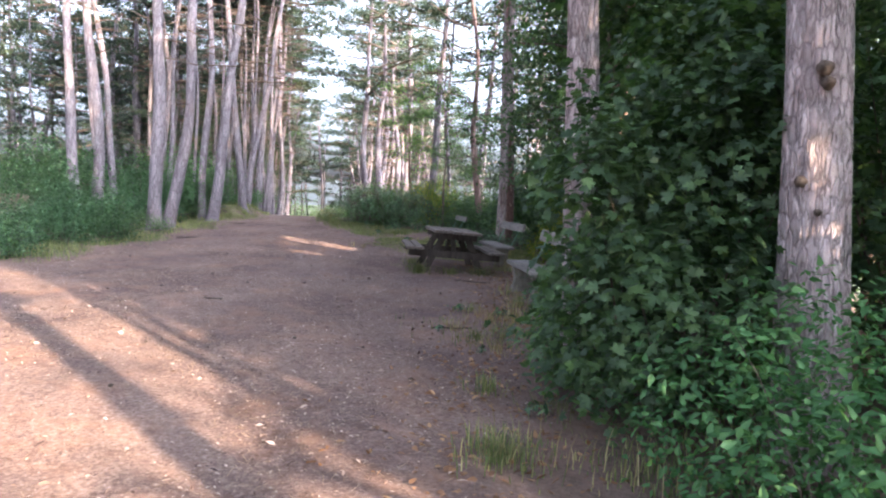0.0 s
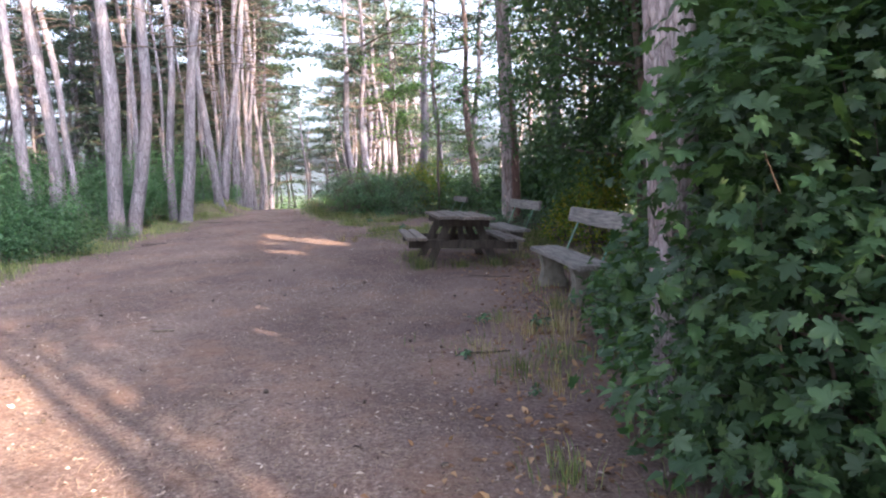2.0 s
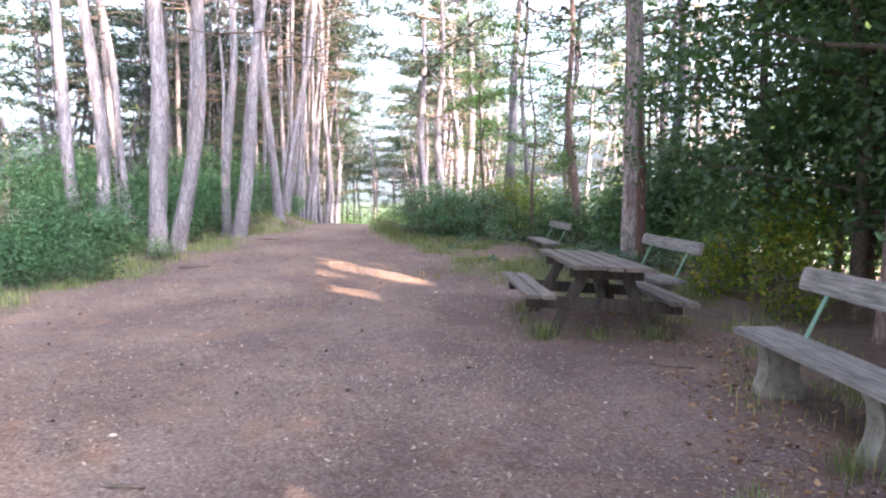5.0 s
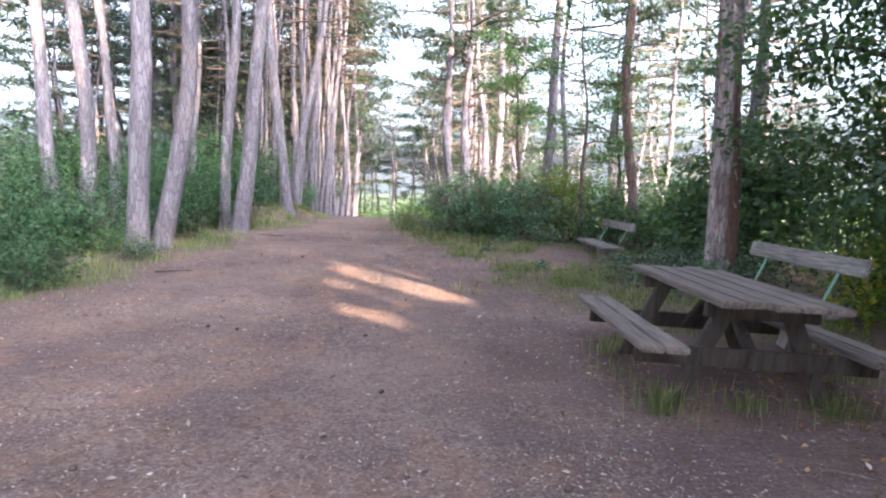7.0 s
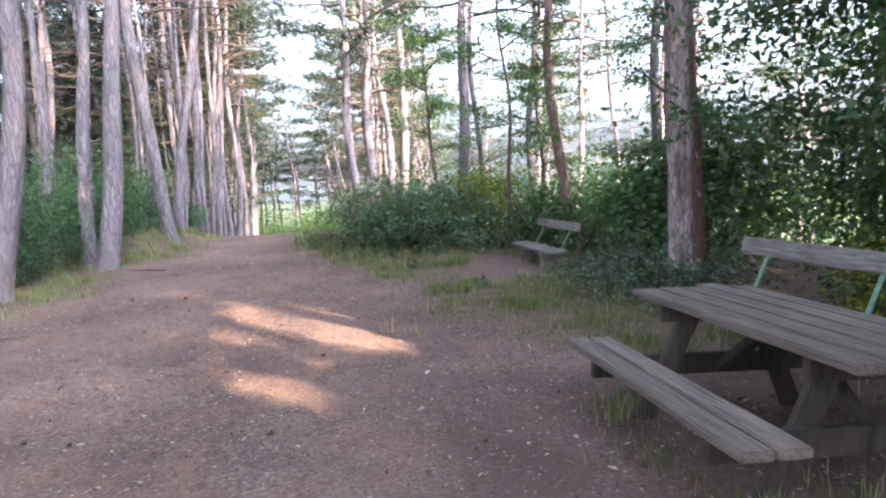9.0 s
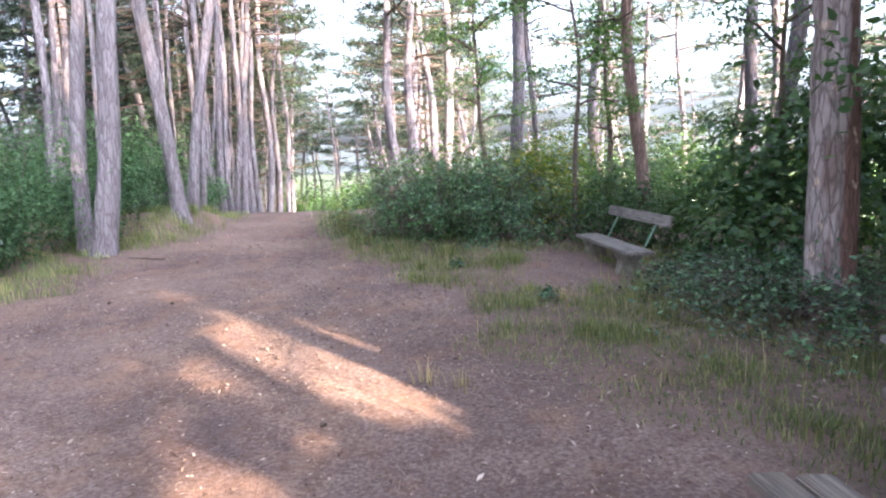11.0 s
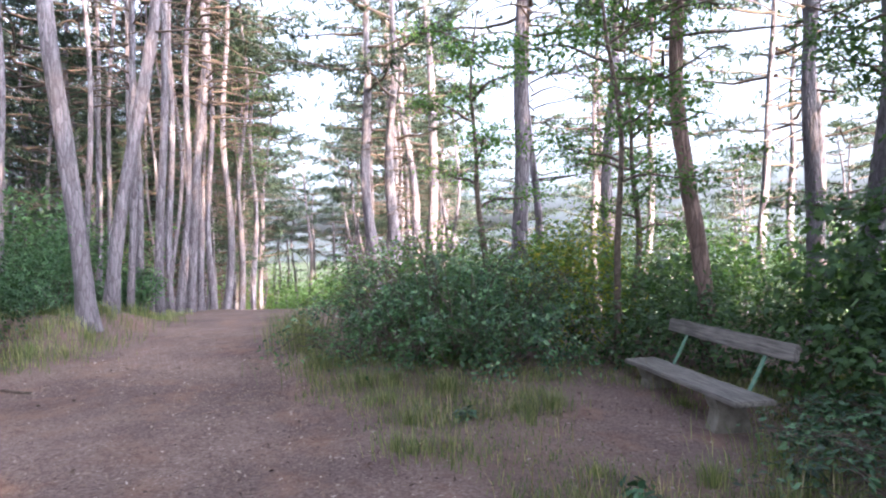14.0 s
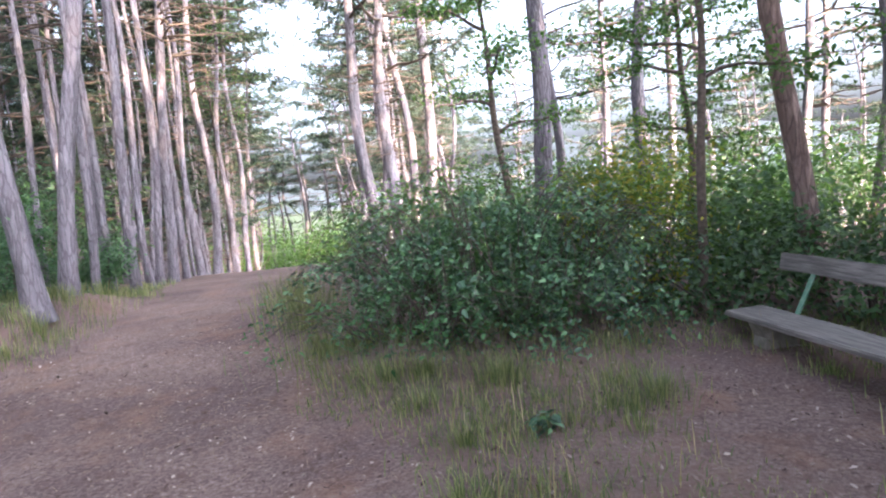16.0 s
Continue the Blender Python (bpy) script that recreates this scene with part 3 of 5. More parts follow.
# the wood all around: a few trees built once, then copied
models = [pine(0, 60, sx, 0.01, d, sd, "pine of the surrounding wood with a bare grey trunk", M_BARK, 10, 26, 0.0, 0.16, base_z=0) for sx, d, sd in
          ((0.06, 0.30, 80), (-0.05, 0.26, 81), (0.02, 0.34, 82), (0.10, 0.24, 83))]
spots = [(t_.matrix_world.translation.x, t_.matrix_world.translation.y) for t_ in scene.objects if t_.name.startswith("pine_tree")]
wr = random.Random(5)
count = 0
used = []
tries = 0
while count < 215 and tries < 14000:
    tries += 1
    pick = wr.random()
    if pick < 0.52:
        x, y, gap = wr.uniform(-34, -9), wr.uniform(9, 62), 3.3
    elif pick < 0.76:
        x, y, gap = wr.uniform(-28, -4), wr.uniform(36, 80), 1.2
    elif pick < 0.86:
        x, y, gap = wr.uniform(-3, 30), wr.uniform(30, 75), 4.6
    elif pick < 0.94:
        x, y, gap = wr.uniform(5.5, 20), wr.uniform(-16, 7), 2.6
    else:
        x, y, gap = wr.uniform(-26, -8), wr.uniform(-16, 10), 3.0
    if y < 72 and float(path_left(y)) - 1.4 < x < float(path_right(y)) + 1.2 + (y > 40) or (-13.5 < x < -7.3 and 12 < y < 36):
        continue
    # no pine where it would block a sun beam aimed at the track
    if x > 0 and y < 24 and (in_sun_cut(np.array([[x, y, z_] for z_ in np.linspace(1, 8, 15)]), 0.25).any() or in_sun_cut(np.array([[x, y, z_] for z_ in np.linspace(5, 13, 17)]), 2.4).any()):
        continue
    if any((x - a) ** 2 + (y - b) ** 2 < gap * gap for a, b in used + spots):
        continue
    used.append((x, y))
    m = models[count % 4]
    k = wr.uniform(0.8, 1.2)
    place = pose(x, y, gz(x, y), wr.uniform(-2, 2), wr.uniform(-3, 3), wr.uniform(0, 360)) @ Matrix.Diagonal((k, k, k * wr.uniform(0.95, 1.1), 1))
    if count < 4:
        m.matrix_world = place
    else:
        copy_thing(m, place)
    count += 1

low_limbs, low_green = pine_crown("crown", 8.5, 1.6, 1.9, 20, 31, 7, 0.30)
young = thing("young_pine", pose(-19, 30, gz(-19, 30)), "young pine with green limbs down to the undergrowth", "tree", "young pines")
part("trunk", trunk_mesh("trunk", trunk_line(8.3, 0.02, 0.0, 0.05, 24, 90), 0.09, 0.02, 8, 90, 0.0), M_BARK, young)
tagged(part("limb_work", low_limbs, M_TWIG, young), kind="stuff")
tagged(part("crown", low_green, M_NEEDLE, young), kind="stuff")
for i in range(52):
    x, y = wr.uniform(-34, -13), wr.uniform(17, 52)
    if i > 45:
        x, y = wr.uniform(-2, 20), wr.uniform(36, 60)
    k = wr.uniform(0.7, 1.15)
    copy_thing(young, pose(x, y, gz(x, y), 0, 0, wr.uniform(0, 360)) @ Matrix.Diagonal((k, k, k, 1)))


# ---------------------------------------------------------------- leafy shrubs and broadleaved trees
def hollowed(p, bite):
    """Which points stay when uneven hollows about a hand wide are taken out."""
    a = np.sin(p[:, 0] * 8.1 + 1.7 * np.sin(p[:, 1] * 5.3)) + np.sin(p[:, 1] * 7.3 + 1.9 * np.sin(p[:, 2] * 6.1)) + np.sin(p[:, 2] * 9.7 + 1.6 * np.sin(p[:, 0] * 6.7))
    return a > bite


def leafy(name, x, y, lumps, leaves, size, shape, mat, label, category="shrub", seed=1, stems=7, stem_r=0.012, shell=0.55, droop=0.35, base_z=None, group="", bite=-9.0):
    """A shrub: stems from one foot and a cloud of leaves in several uneven lumps (dx, dy, height, rx, ry, rz)."""
    r = np.random.default_rng(seed)
    z = gz(x, y) if base_z is None else base_z
    t_ = thing(name, pose(x, y, z), label, category, group)
    vol = np.array([a[3] * a[4] * a[5] for a in lumps]) ** 0.75
    pts, nor, tubes = [], [], []
    for (dx, dy, dz, rx, ry, rz), share in zip(lumps, vol / vol.sum()):
        k = int(leaves * share)
        d = r.normal(size=(k, 3))
        d /= np.linalg.norm(d, axis=1, keepdims=True)
        rad = (shell + (1 - shell) * r.random(k) ** 0.6)[:, None]
        ph = r.uniform(0, 6.28, 6)
        lump = 1 + 0.22 * np.sin(d[:, :1] * 5 + ph[0]) * np.sin(d[:, 1:2] * 6 + ph[1]) + 0.16 * np.sin(d[:, 2:] * 9 + d[:, :1] * 7 + ph[2])
        twig = r.normal(size=(max(4, k // 14), 3)) * 0.13
        pts.append(np.array((dx, dy, dz)) + d * rad * lump * (rx, ry, rz) + twig[r.integers(0, len(twig), k)] * min(1, rx))
        nor.append(d * (0.5, 0.5, 0.35) + (0, 0, droop + 0.4) + r.normal(size=(k, 3)) * 0.48)
        for _ in range(max(1, round(stems * share * 1.4))):
            end = np.array((dx, dy, dz)) + r.normal(size=3) * (rx * 0.45, ry * 0.45, rz * 0.45)
            s = np.linspace(0, 1, 7)[:, None]
            foot = np.array((dx * 0.35 + r.normal() * 0.08, dy * 0.35 + r.normal() * 0.08, -0.05))
            bend = np.array((0, 0, 1.0)) * np.sin(s * np.pi) * 0.25 * np.linalg.norm(end[:2] - foot[:2])
            tubes.append(tube(foot + (end - foot) * s + bend, stem_r * (1.15 - s[:, 0]), 5))
    p_, n_ = np.concatenate(pts), np.concatenate(nor)
    w = p_ + np.array((x, y, z))
    # leaves in the way of the aimed sun beams are cut, bar a few
    keep = (~in_sun_cut(w) | (r.random(len(w)) < 0.05)) & (w[:, 2] > ground_z(w[:, 0], w[:, 1]) + 0.02)
    keep &= hollowed(w, bite)
    p_, n_ = p_[keep], n_[keep]
    v, q = joined(tubes)
    tagged(part("stem_growth", shaded(np_mesh("stem_growth", v, q)), M_TWIG, t_), kind="stuff")
    tagged(part("foliage", leaf_cloud("foliage", p_, n_, size * r.uniform(0.6, 1.25, len(p_)), shape, seed), mat, t_), kind="stuff")
    return t_


SYC = "dark green maple shrub with broad lobed leaves"
leafy("maple_shrub", 2.35, 4.9, [(-0.35, -0.2, 0.7, 0.8, 0.9, 0.7), (0.1, 0.2, 1.6, 0.85, 0.9, 0.8), (-0.25, 0.8, 1.2, 0.6, 0.8, 0.9), (0.3, 0.7, 2.4, 0.8, 0.9, 0.7), (-0.82, -0.05, 1.6, 0.40, 0.5, 0.75)], 14500, 0.067, MAPLE, M_LEAF, SYC, seed=101, stems=14, bite=-0.9)
leafy("maple_shrub", 2.6, 6.9, [(-0.55, -0.3, 0.6, 0.65, 0.8, 0.6), (0.0, 0.0, 1.5, 0.8, 0.9, 0.8), (0.2, 0.0, 2.7, 0.9, 1.0, 0.9), (-0.2, 0.2, 3.7, 0.9, 1.0, 0.7)], 9000, 0.08, MAPLE, M_LEAF, SYC, seed=102, stems=14)
leafy("maple_shrub", 4.0, 3.7, [(0.0, 0.2, 1.5, 0.8, 0.9, 0.8), (0.4, 0.6, 2.6, 1.0, 1.0, 0.9), (0.7, -0.4, 1.0, 0.8, 0.8, 0.9)], 7000, 0.075, MAPLE, M_LEAF, SYC, seed=103, stems=10)
leafy("maple_shrub", 4.1, 5.6, [(0, 0, 1.2, 1.1, 1.2, 1.2), (0, 0.2, 2.9, 1.2, 1.3, 1.1), (-0.4, 0, 4.2, 1.2, 1.3, 0.9)], 5200, 0.11, OVATE, M_LEAF, SYC, seed=104, stems=10)
leafy("maple_shrub", 4.3, 8.6, [(0, 0, 1.0, 1.0, 1.2, 1.0), (0, 0.2, 2.6, 1.2, 1.4, 1.1), (-0.4, 0, 4.2, 1.2, 1.3, 1.0)], 5200, 0.11, OVATE, M_LEAF, SYC, seed=105, stems=10)
leafy("maple_shrub", 2.35, 8.3, [(-0.2, -0.1, 0.35, 0.45, 0.7, 0.4), (0.2, 0.3, 0.7, 0.6, 0.7, 0.5)], 1500, 0.10, OVATE, M_LEAF, "low green shrub crowding the end of a bench", seed=106)
leafy("nettle_patch", 2.25, 2.75, [(0.0, 0.0, 0.35, 0.55, 0.65, 0.45), (0.35, 0.25, 0.55, 0.5, 0.5, 0.5), (-0.1, -0.5, 0.2, 0.5, 0.5, 0.35), (0.7, -0.2, 0.5, 0.5, 0.6, 0.5), (0.9, 0.3, 0.6, 0.5, 0.5, 0.5), (-0.25, 0.75, 0.45, 0.45, 0.5, 0.45), (0.1, 0.7, 0.75, 0.4, 0.4, 0.4), (1.0, 0.0, 0.85, 0.4, 0.4, 0.35)], 9000, 0.052, OVATE, M_LEAF_BRIGHT, "bright green nettles and young shoots at the track's edge", "undergrowth", seed=107, stems=26, stem_r=0.006)
leafy("undergrowth", 1.75, 6.6, [(0.0, 0.0, 0.28, 0.42, 0.9, 0.32), (0.2, -0.9, 0.28, 0.45, 0.7, 0.3), (0.25, 0.7, 0.3, 0.4, 0.6, 0.3)], 2100, 0.085, OVATE, M_LEAF, "low green undergrowth creeping onto the track", "undergrowth", seed=108, stems=18, stem_r=0.006)
leafy("undergrowth", 1.55, 5.5, [(0.0, 0.0, 0.3, 0.42, 0.6, 0.38), (0.3, 0.4, 0.5, 0.4, 0.5, 0.4), (0.1, -0.6, 0.25, 0.4, 0.5, 0.3)], 2400, 0.075, OVATE, M_LEAF, "dark leafy undergrowth at the foot of a pine", "undergrowth", seed=109, stems=18, stem_r=0.005)
leafy("undergrowth", 1.7, 7.4, [(0.0, 0.0, 0.3, 0.4, 0.6, 0.36), (0.4, 0.2, 0.5, 0.5, 0.5, 0.4)], 2000, 0.075, OVATE, M_LEAF, "dark leafy undergrowth beside a bench", "undergrowth", seed=110, stems=16, stem_r=0.005)
OAK = "leafy broadleaved tree with light showing through its crown"


def broadleaf(x, y, height, width, leaves, size, mat, label, seed, first=0.22, trunk_r=0.07, limbs=9, lean=0.0, name="broadleaved_tree", shape=OVATE):
    """A tree with one trunk, separate limbs and a crown of leaf clumps along the limbs."""
    r = np.random.default_rng(seed)
    t_ = thing(name, pose(x, y, gz(x, y)), label, "tree", "broadleaved trees")
    line = trunk_line(height * 0.96, lean, 0.0, 0.06, 30, seed)
    v, q = tube(line, trunk_r * (1.05 - np.linspace(0, 1, 30)) + 0.008, 10)
    part("trunk", shaded(np_mesh("trunk", v, q)), M_TWIG, t_)
    pts, nor = [], []
    for i in range(limbs):
        f = first + (0.97 - first) * (i + r.uniform(0.2, 0.8)) / limbs
        at = line[int(f * 29)]
        az, ln = i * 2.4 + r.uniform(-0.4, 0.4), width * (1.05 - 0.55 * abs(f - 0.45)) * r.uniform(0.75, 1.15)
        k = np.linspace(0, 1, 8)
        rise = r.uniform(0.15, 0.6)
        limb = np.stack([at[0] + ln * k * math.cos(az), at[1] + ln * k * math.sin(az), at[2] + ln * (rise * k - 0.2 * k * k) + 0.04 * np.sin(k * 8 + i)], -1)
        # drop limbs that would cross an aimed sun beam
        if x > 3.5 and y < 12 and in_sun_cut(limb + np.array((x, y, gz(x, y))), 0.0).sum() > 1:
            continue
        v, q = tube(limb, trunk_r * 0.42 * (1.05 - k) + 0.004, 6)
        part("limb", shaded(np_mesh("limb", v, q)), M_TWIG, t_)
        for c in range(6):
            g = 0.25 + 0.75 * (c + r.uniform(0, 1)) / 6
            o = np.array([np.interp(g, k, limb[:, d]) for d in range(3)]) + r.normal(size=3) * (0.22, 0.22, 0.12) * width * 0.5
            m = max(3, leaves // (limbs * 6))
            d = r.normal(size=(m, 3)) * ((0.24, 0.24, 0.13) if size > 0.09 else (0.15, 0.15, 0.07)) * width
            pts.append(o + d)
            nor.append(d * 0.6 + (0, 0, 0.5) + r.normal(size=(m, 3)) * 0.4)
    p_, n_ = np.concatenate(pts), np.concatenate(nor)
    w = p_ + np.array((x, y, gz(x, y)))
    # crown leaves along the aimed sun beams are cut too
    keep = (~in_sun_cut(w) | (r.random(len(w)) < 0.03)) & (w[:, 2] > ground_z(w[:, 0], w[:, 1]) + 0.05)
    tagged(part("crown", leaf_cloud("crown", p_[keep], n_[keep], size * r.uniform(0.6, 1.25, keep.sum()), shape, seed), mat, t_), kind="stuff")
    return t_


for i, (x, y, h, w) in enumerate([(4.5, 12.4, 6.5, 1.7), (4.7, 15.8, 7.0, 1.8), (5.6, 19.2, 6.5, 1.9), (3.9, 9.7, 6.0, 1.5), (3.7, 13.9, 5.6, 1.5)]):
    broadleaf(x, y, h, w, 8500, 0.11, M_LEAF if i != 2 else M_LEAF_SUNNY, OAK, 120 + i, 0.12, limbs=13)
broadleaf(2.95, 11.3, 7.2, 1.75, 5500, 0.10, M_LEAF, "broadleaved tree hanging dark leaves over the benches", 131, 0.36, 0.08, 13, -0.10)
broadleaf(2.9, 14.9, 7.4, 1.8, 13000, 0.10, M_LEAF, "dense broadleaved tree hanging dark leaves behind a bench", 132, 0.16, 0.08, 15, -0.02)
broadleaf(3.2, 12.9, 8.0, 2.0, 13000, 0.10, M_LEAF, "dense broadleaved tree hanging dark leaves behind a bench", 133, 0.16, 0.08, 15, -0.06)
# added shade wall, mostly out of view: heights set by what the sun may reach
SHADE = "tall dense broadleaved tree added mostly out of view to shade the track"
for i, (x, y, h, w) in enumerate([(6.8, 8.2, 7.6, 2.2), (7.4, 6.2, 7.5, 2.2), (6.6, 3.2, 9.6, 2.2), (7.8, -0.4, 10.6, 2.3), (6.5, -1.7, 8.5, 2.2), (9.2, -4.2, 9.0, 2.4), (6.2, -9.4, 8.5, 2.3), (8.6, -12.5, 9.0, 2.4), (3.6, -11.0, 8.5, 2.3), (9.6, 3.0, 12.0, 2.6), (10.5, -3.0, 12.0, 2.6), (12.0, 0.5, 12.0, 2.5), (8.9, 5.35, 11.0, 2.5), (9.0, 6.8, 11.0, 2.5), (9.4, 0.8, 13.0, 2.8), (7.4, 11.6, 8.2, 2.3), (9.6, 10.6, 9.4, 2.4), (8.6, 14.0, 8.8, 2.4), (7.6, 17.0, 8.2, 2.2), (9.8, 19.5, 8.4, 2.2), (11.6, 7.6, 10.0, 2.4), (11.8, 14.0, 9.6, 2.4), (5.6, -13.5, 9.0, 2.3)]):
    broadleaf(x, y, h * 1.35, w * 1.1, 8600, 0.24, M_LEAF, SHADE, 400 + i, 0.08, 0.11, 16, shape=SLIM)
leafy("dark_shrub", 2.6, 15.4, [(0, 0, 0.7, 0.8, 0.9, 0.7), (0.3, 0.4, 1.4, 0.9, 0.9, 0.8)], 3600, 0.08, OVATE, M_LEAF, "dense dark shrub behind a bench", seed=130)
leafy("dark_shrub", 1.75, 19.2, [(-0.3, -0.2, 0.6, 0.85, 0.8, 0.7), (0.1, 0.2, 1.4, 1.0, 0.9, 0.7), (0.9, -0.3, 1.0, 0.9, 0.9, 0.9), (1.0, 0.2, 1.9, 0.9, 0.9, 0.6)], 7500, 0.078, MAPLE, M_LEAF, "dense dark maple shrub beside the last bench", seed=131)
leafy("dark_shrub", 1.2, 20.3, [(0, 0, 0.5, 0.8, 0.6, 0.5), (0.3, 0.3, 1.0, 0.7, 0.6, 0.5)], 1600, 0.09, OVATE, M_LEAF, "dark shrub behind the last bench", seed=132)
leafy("undergrowth", 1.0, 16.9, [(0, 0, 0.2, 0.9, 0.7, 0.28), (-0.5, 1.0, 0.16, 0.7, 0.6, 0.22), (0.7, 1.0, 0.22, 0.7, 0.8, 0.3)], 2600, 0.06, OVATE, M_LEAF_BRAMBLE, "low bramble cover round the foot of a pine", "undergrowth", seed=133, stems=16, stem_r=0.005)
br = random.Random(61)
knots = []
for i in range(26):
    a, e = br.uniform(0, 6.28), br.uniform(0.0, 1.25)
    q_ = br.uniform(0.16, 0.34)
    knots.append((0.2 + 1.25 * math.cos(a) * math.cos(e), -0.15 + 1.0 * math.sin(a) * math.cos(e), 0.2 + 0.85 * math.sin(e), q_, q_, q_ * 0.7))
mound = leafy("bramble_mound", -2.75, 21.1, knots + [(0.0, 0.0, 0.42, 1.0, 0.9, 0.58), (-0.6, 0.1, 0.18, 0.65, 0.8, 0.42), (0.75, -0.25, 0.42, 0.8, 0.7, 0.55), (0.4, 0.4, 0.65, 0.75, 0.6, 0.45), (-0.3, -0.8, 0.05, 0.8, 0.55, 0.36), (0.55, -0.95, 0.05, 0.6, 0.45, 0.32), (1.35, -0.6, 0.2, 0.5, 0.5, 0.45), (-0.8, -0.4, 0.0, 0.4, 0.5, 0.28), (-0.4, 0.2, 0.8, 0.45, 0.45, 0.28), (0.9, 0.1, 0.85, 0.4, 0.4, 0.25)],
      19000, 0.054, OVATE, M_LEAF_BRAMBLE, "dense mound of arching brambles at the bend of the track", seed=140, stems=60, stem_r=0.006, shell=0.45, droop=-0.05, bite=-0.15)
ir = np.random.default_rng(141)
d = ir.normal(size=(8000, 3))
d = d / np.linalg.norm(d, axis=1, keepdims=True) * ir.random((8000, 1)) ** 0.4 * (1.25, 0.95, 0.72) + (0.2, -0.05, 0.28)
d = d[d[:, 2] > 0.02]
tagged(part("inner_foliage", leaf_cloud("inner_foliage", d, ir.normal(size=d.shape) * 0.6 + (0, 0, 0.5), ir.uniform(0.04, 0.075, len(d)), OVATE, 142), M_LEAF, mound), kind="stuff")
def canes(x, y, rx, ry, height, count, leaf, mat, seed, label):
    """Arching bramble canes with leaves along both sides."""
    r = np.random.default_rng(seed)
    t_ = thing("bramble_patch", pose(x, y, gz(x, y)), label, "undergrowth")
    tubes, pts, nor = [], [], []
    for i in range(count):
        a = r.uniform(0, 6.28)
        q_ = math.sqrt(r.random())
        foot = np.array((rx * 0.8 * q_ * math.cos(a), ry * 0.8 * q_ * math.sin(a), 0.0))
        out = a + r.normal() * 0.6
        ln, h = r.uniform(0.5, 1.1), height * (1.05 - 0.45 * q_) * r.uniform(0.75, 1.2)
        k = np.linspace(0, 1, 12)
        line = np.stack([foot[0] + ln * k * math.cos(out), foot[1] + ln * k * math.sin(out), h * np.sin(np.pi * (0.08 + 0.80 * k)) ** 0.8 + 0.02 * np.sin(k * 20 + i)], -1)
        tubes.append(tube(line, 0.005 * (1.2 - k), 4))
        m = 34
        g = r.uniform(0.25, 1.0, m)
        at = np.stack([np.interp(g, k, line[:, d]) for d in range(3)], -1)
        side = r.normal(size=(m, 3)) * 0.045
        pts.append(at + side)
        nor.append(side * 4 + (0, 0, 0.8) + r.normal(size=(m, 3)) * 0.3)
    v, q = joined(tubes)
    tagged(part("cane_tangle", shaded(np_mesh("cane_tangle", v, q)), M_TWIG, t_), kind="stuff")
    p_, n_ = np.concatenate(pts), np.concatenate(nor)
    keep = hollowed(p_ + np.array((x, y, gz(x, y))), -0.1)
    p_, n_ = p_[keep], n_[keep]
    tagged(part("foliage", leaf_cloud("foliage", p_, n_, leaf * r.uniform(0.6, 1.3, len(p_)), OVATE, seed), mat, t_), kind="stuff")


canes(-2.55, 21.0, 1.3, 1.15, 1.35, 150, 0.06, M_LEAF_BRAMBLE, 600, "arching leafy bramble canes over the mound")
canes(-3.15, 20.35, 0.85, 0.65, 0.55, 80, 0.05, M_LEAF_BRIGHT, 601, "young light green bramble canes at the mound's foot")
canes(1.1, 17.3, 1.0, 1.0, 0.5, 70, 0.06, M_LEAF_BRAMBLE, 602, "low bramble canes round the thick pine")
canes(1.15, 18.2, 0.8, 0.7, 0.4, 60, 0.055, M_LEAF_BRAMBLE, 603, "low bramble canes beside the last bench")
canes(0.65, 17.1, 0.7, 0.8, 0.38, 70, 0.055, M_LEAF_BRAMBLE, 604, "low bramble canes creeping into the grass by the last bench")
canes(0.55, 16.2, 0.7, 0.6, 0.3, 50, 0.05, M_LEAF_BRAMBLE, 605, "low bramble canes in front of the thick pine")
# sunlight on this first shrub is put into its leaf colour
leafy("sunlit_shrub", 2.45, 12.9, [(0, 0, 0.45, 0.5, 0.6, 0.45), (0.15, 0.2, 1.1, 0.5, 0.5, 0.5), (-0.1, -0.2, 0.9, 0.35, 0.4, 0.35)], 2200, 0.07, OVATE, M_LEAF_YELLOW, "shrub between two benches with sunlight put into its yellow-green leaf colour", seed=145)
leafy("sunlit_shrub", 2.05, 14.5, [(0, 0, 0.3, 0.35, 0.5, 0.35), (0.2, 0.2, 0.6, 0.35, 0.4, 0.35)], 1200, 0.07, OVATE, M_LEAF_YELLOW, "bright yellow-green shrub at the end of a bench", seed=146)
leafy("yellowing_shrub", -1.05, 21.5, [(0.0, -0.1, 0.7, 0.7, 0.55, 0.65), (0.15, 0.1, 1.25, 0.6, 0.5, 0.45), (-0.35, 0.1, 1.1, 0.45, 0.4, 0.35)], 3600, 0.075, SLIM, M_LEAF_YELLOW, "green shrub turning yellow beside the brambles", seed=141)
leafy("green_shrub", -0.1, 21.9, [(0.0, 0.0, 0.5, 0.8, 0.6, 0.55), (0.5, 0.3, 0.8, 0.7, 0.6, 0.5)], 2200, 0.085, OVATE, M_LEAF, "dark green shrub behind the last bench", seed=142)
leafy("dark_shrub", -0.35, 20.85, [(0, 0, 0.3, 0.6, 0.5, 0.35), (-0.5, 0.2, 0.4, 0.5, 0.5, 0.4), (0.3, 0.3, 0.55, 0.5, 0.5, 0.4)], 2200, 0.07, OVATE, M_LEAF, "dark thicket between the brambles and the last bench", seed=147)
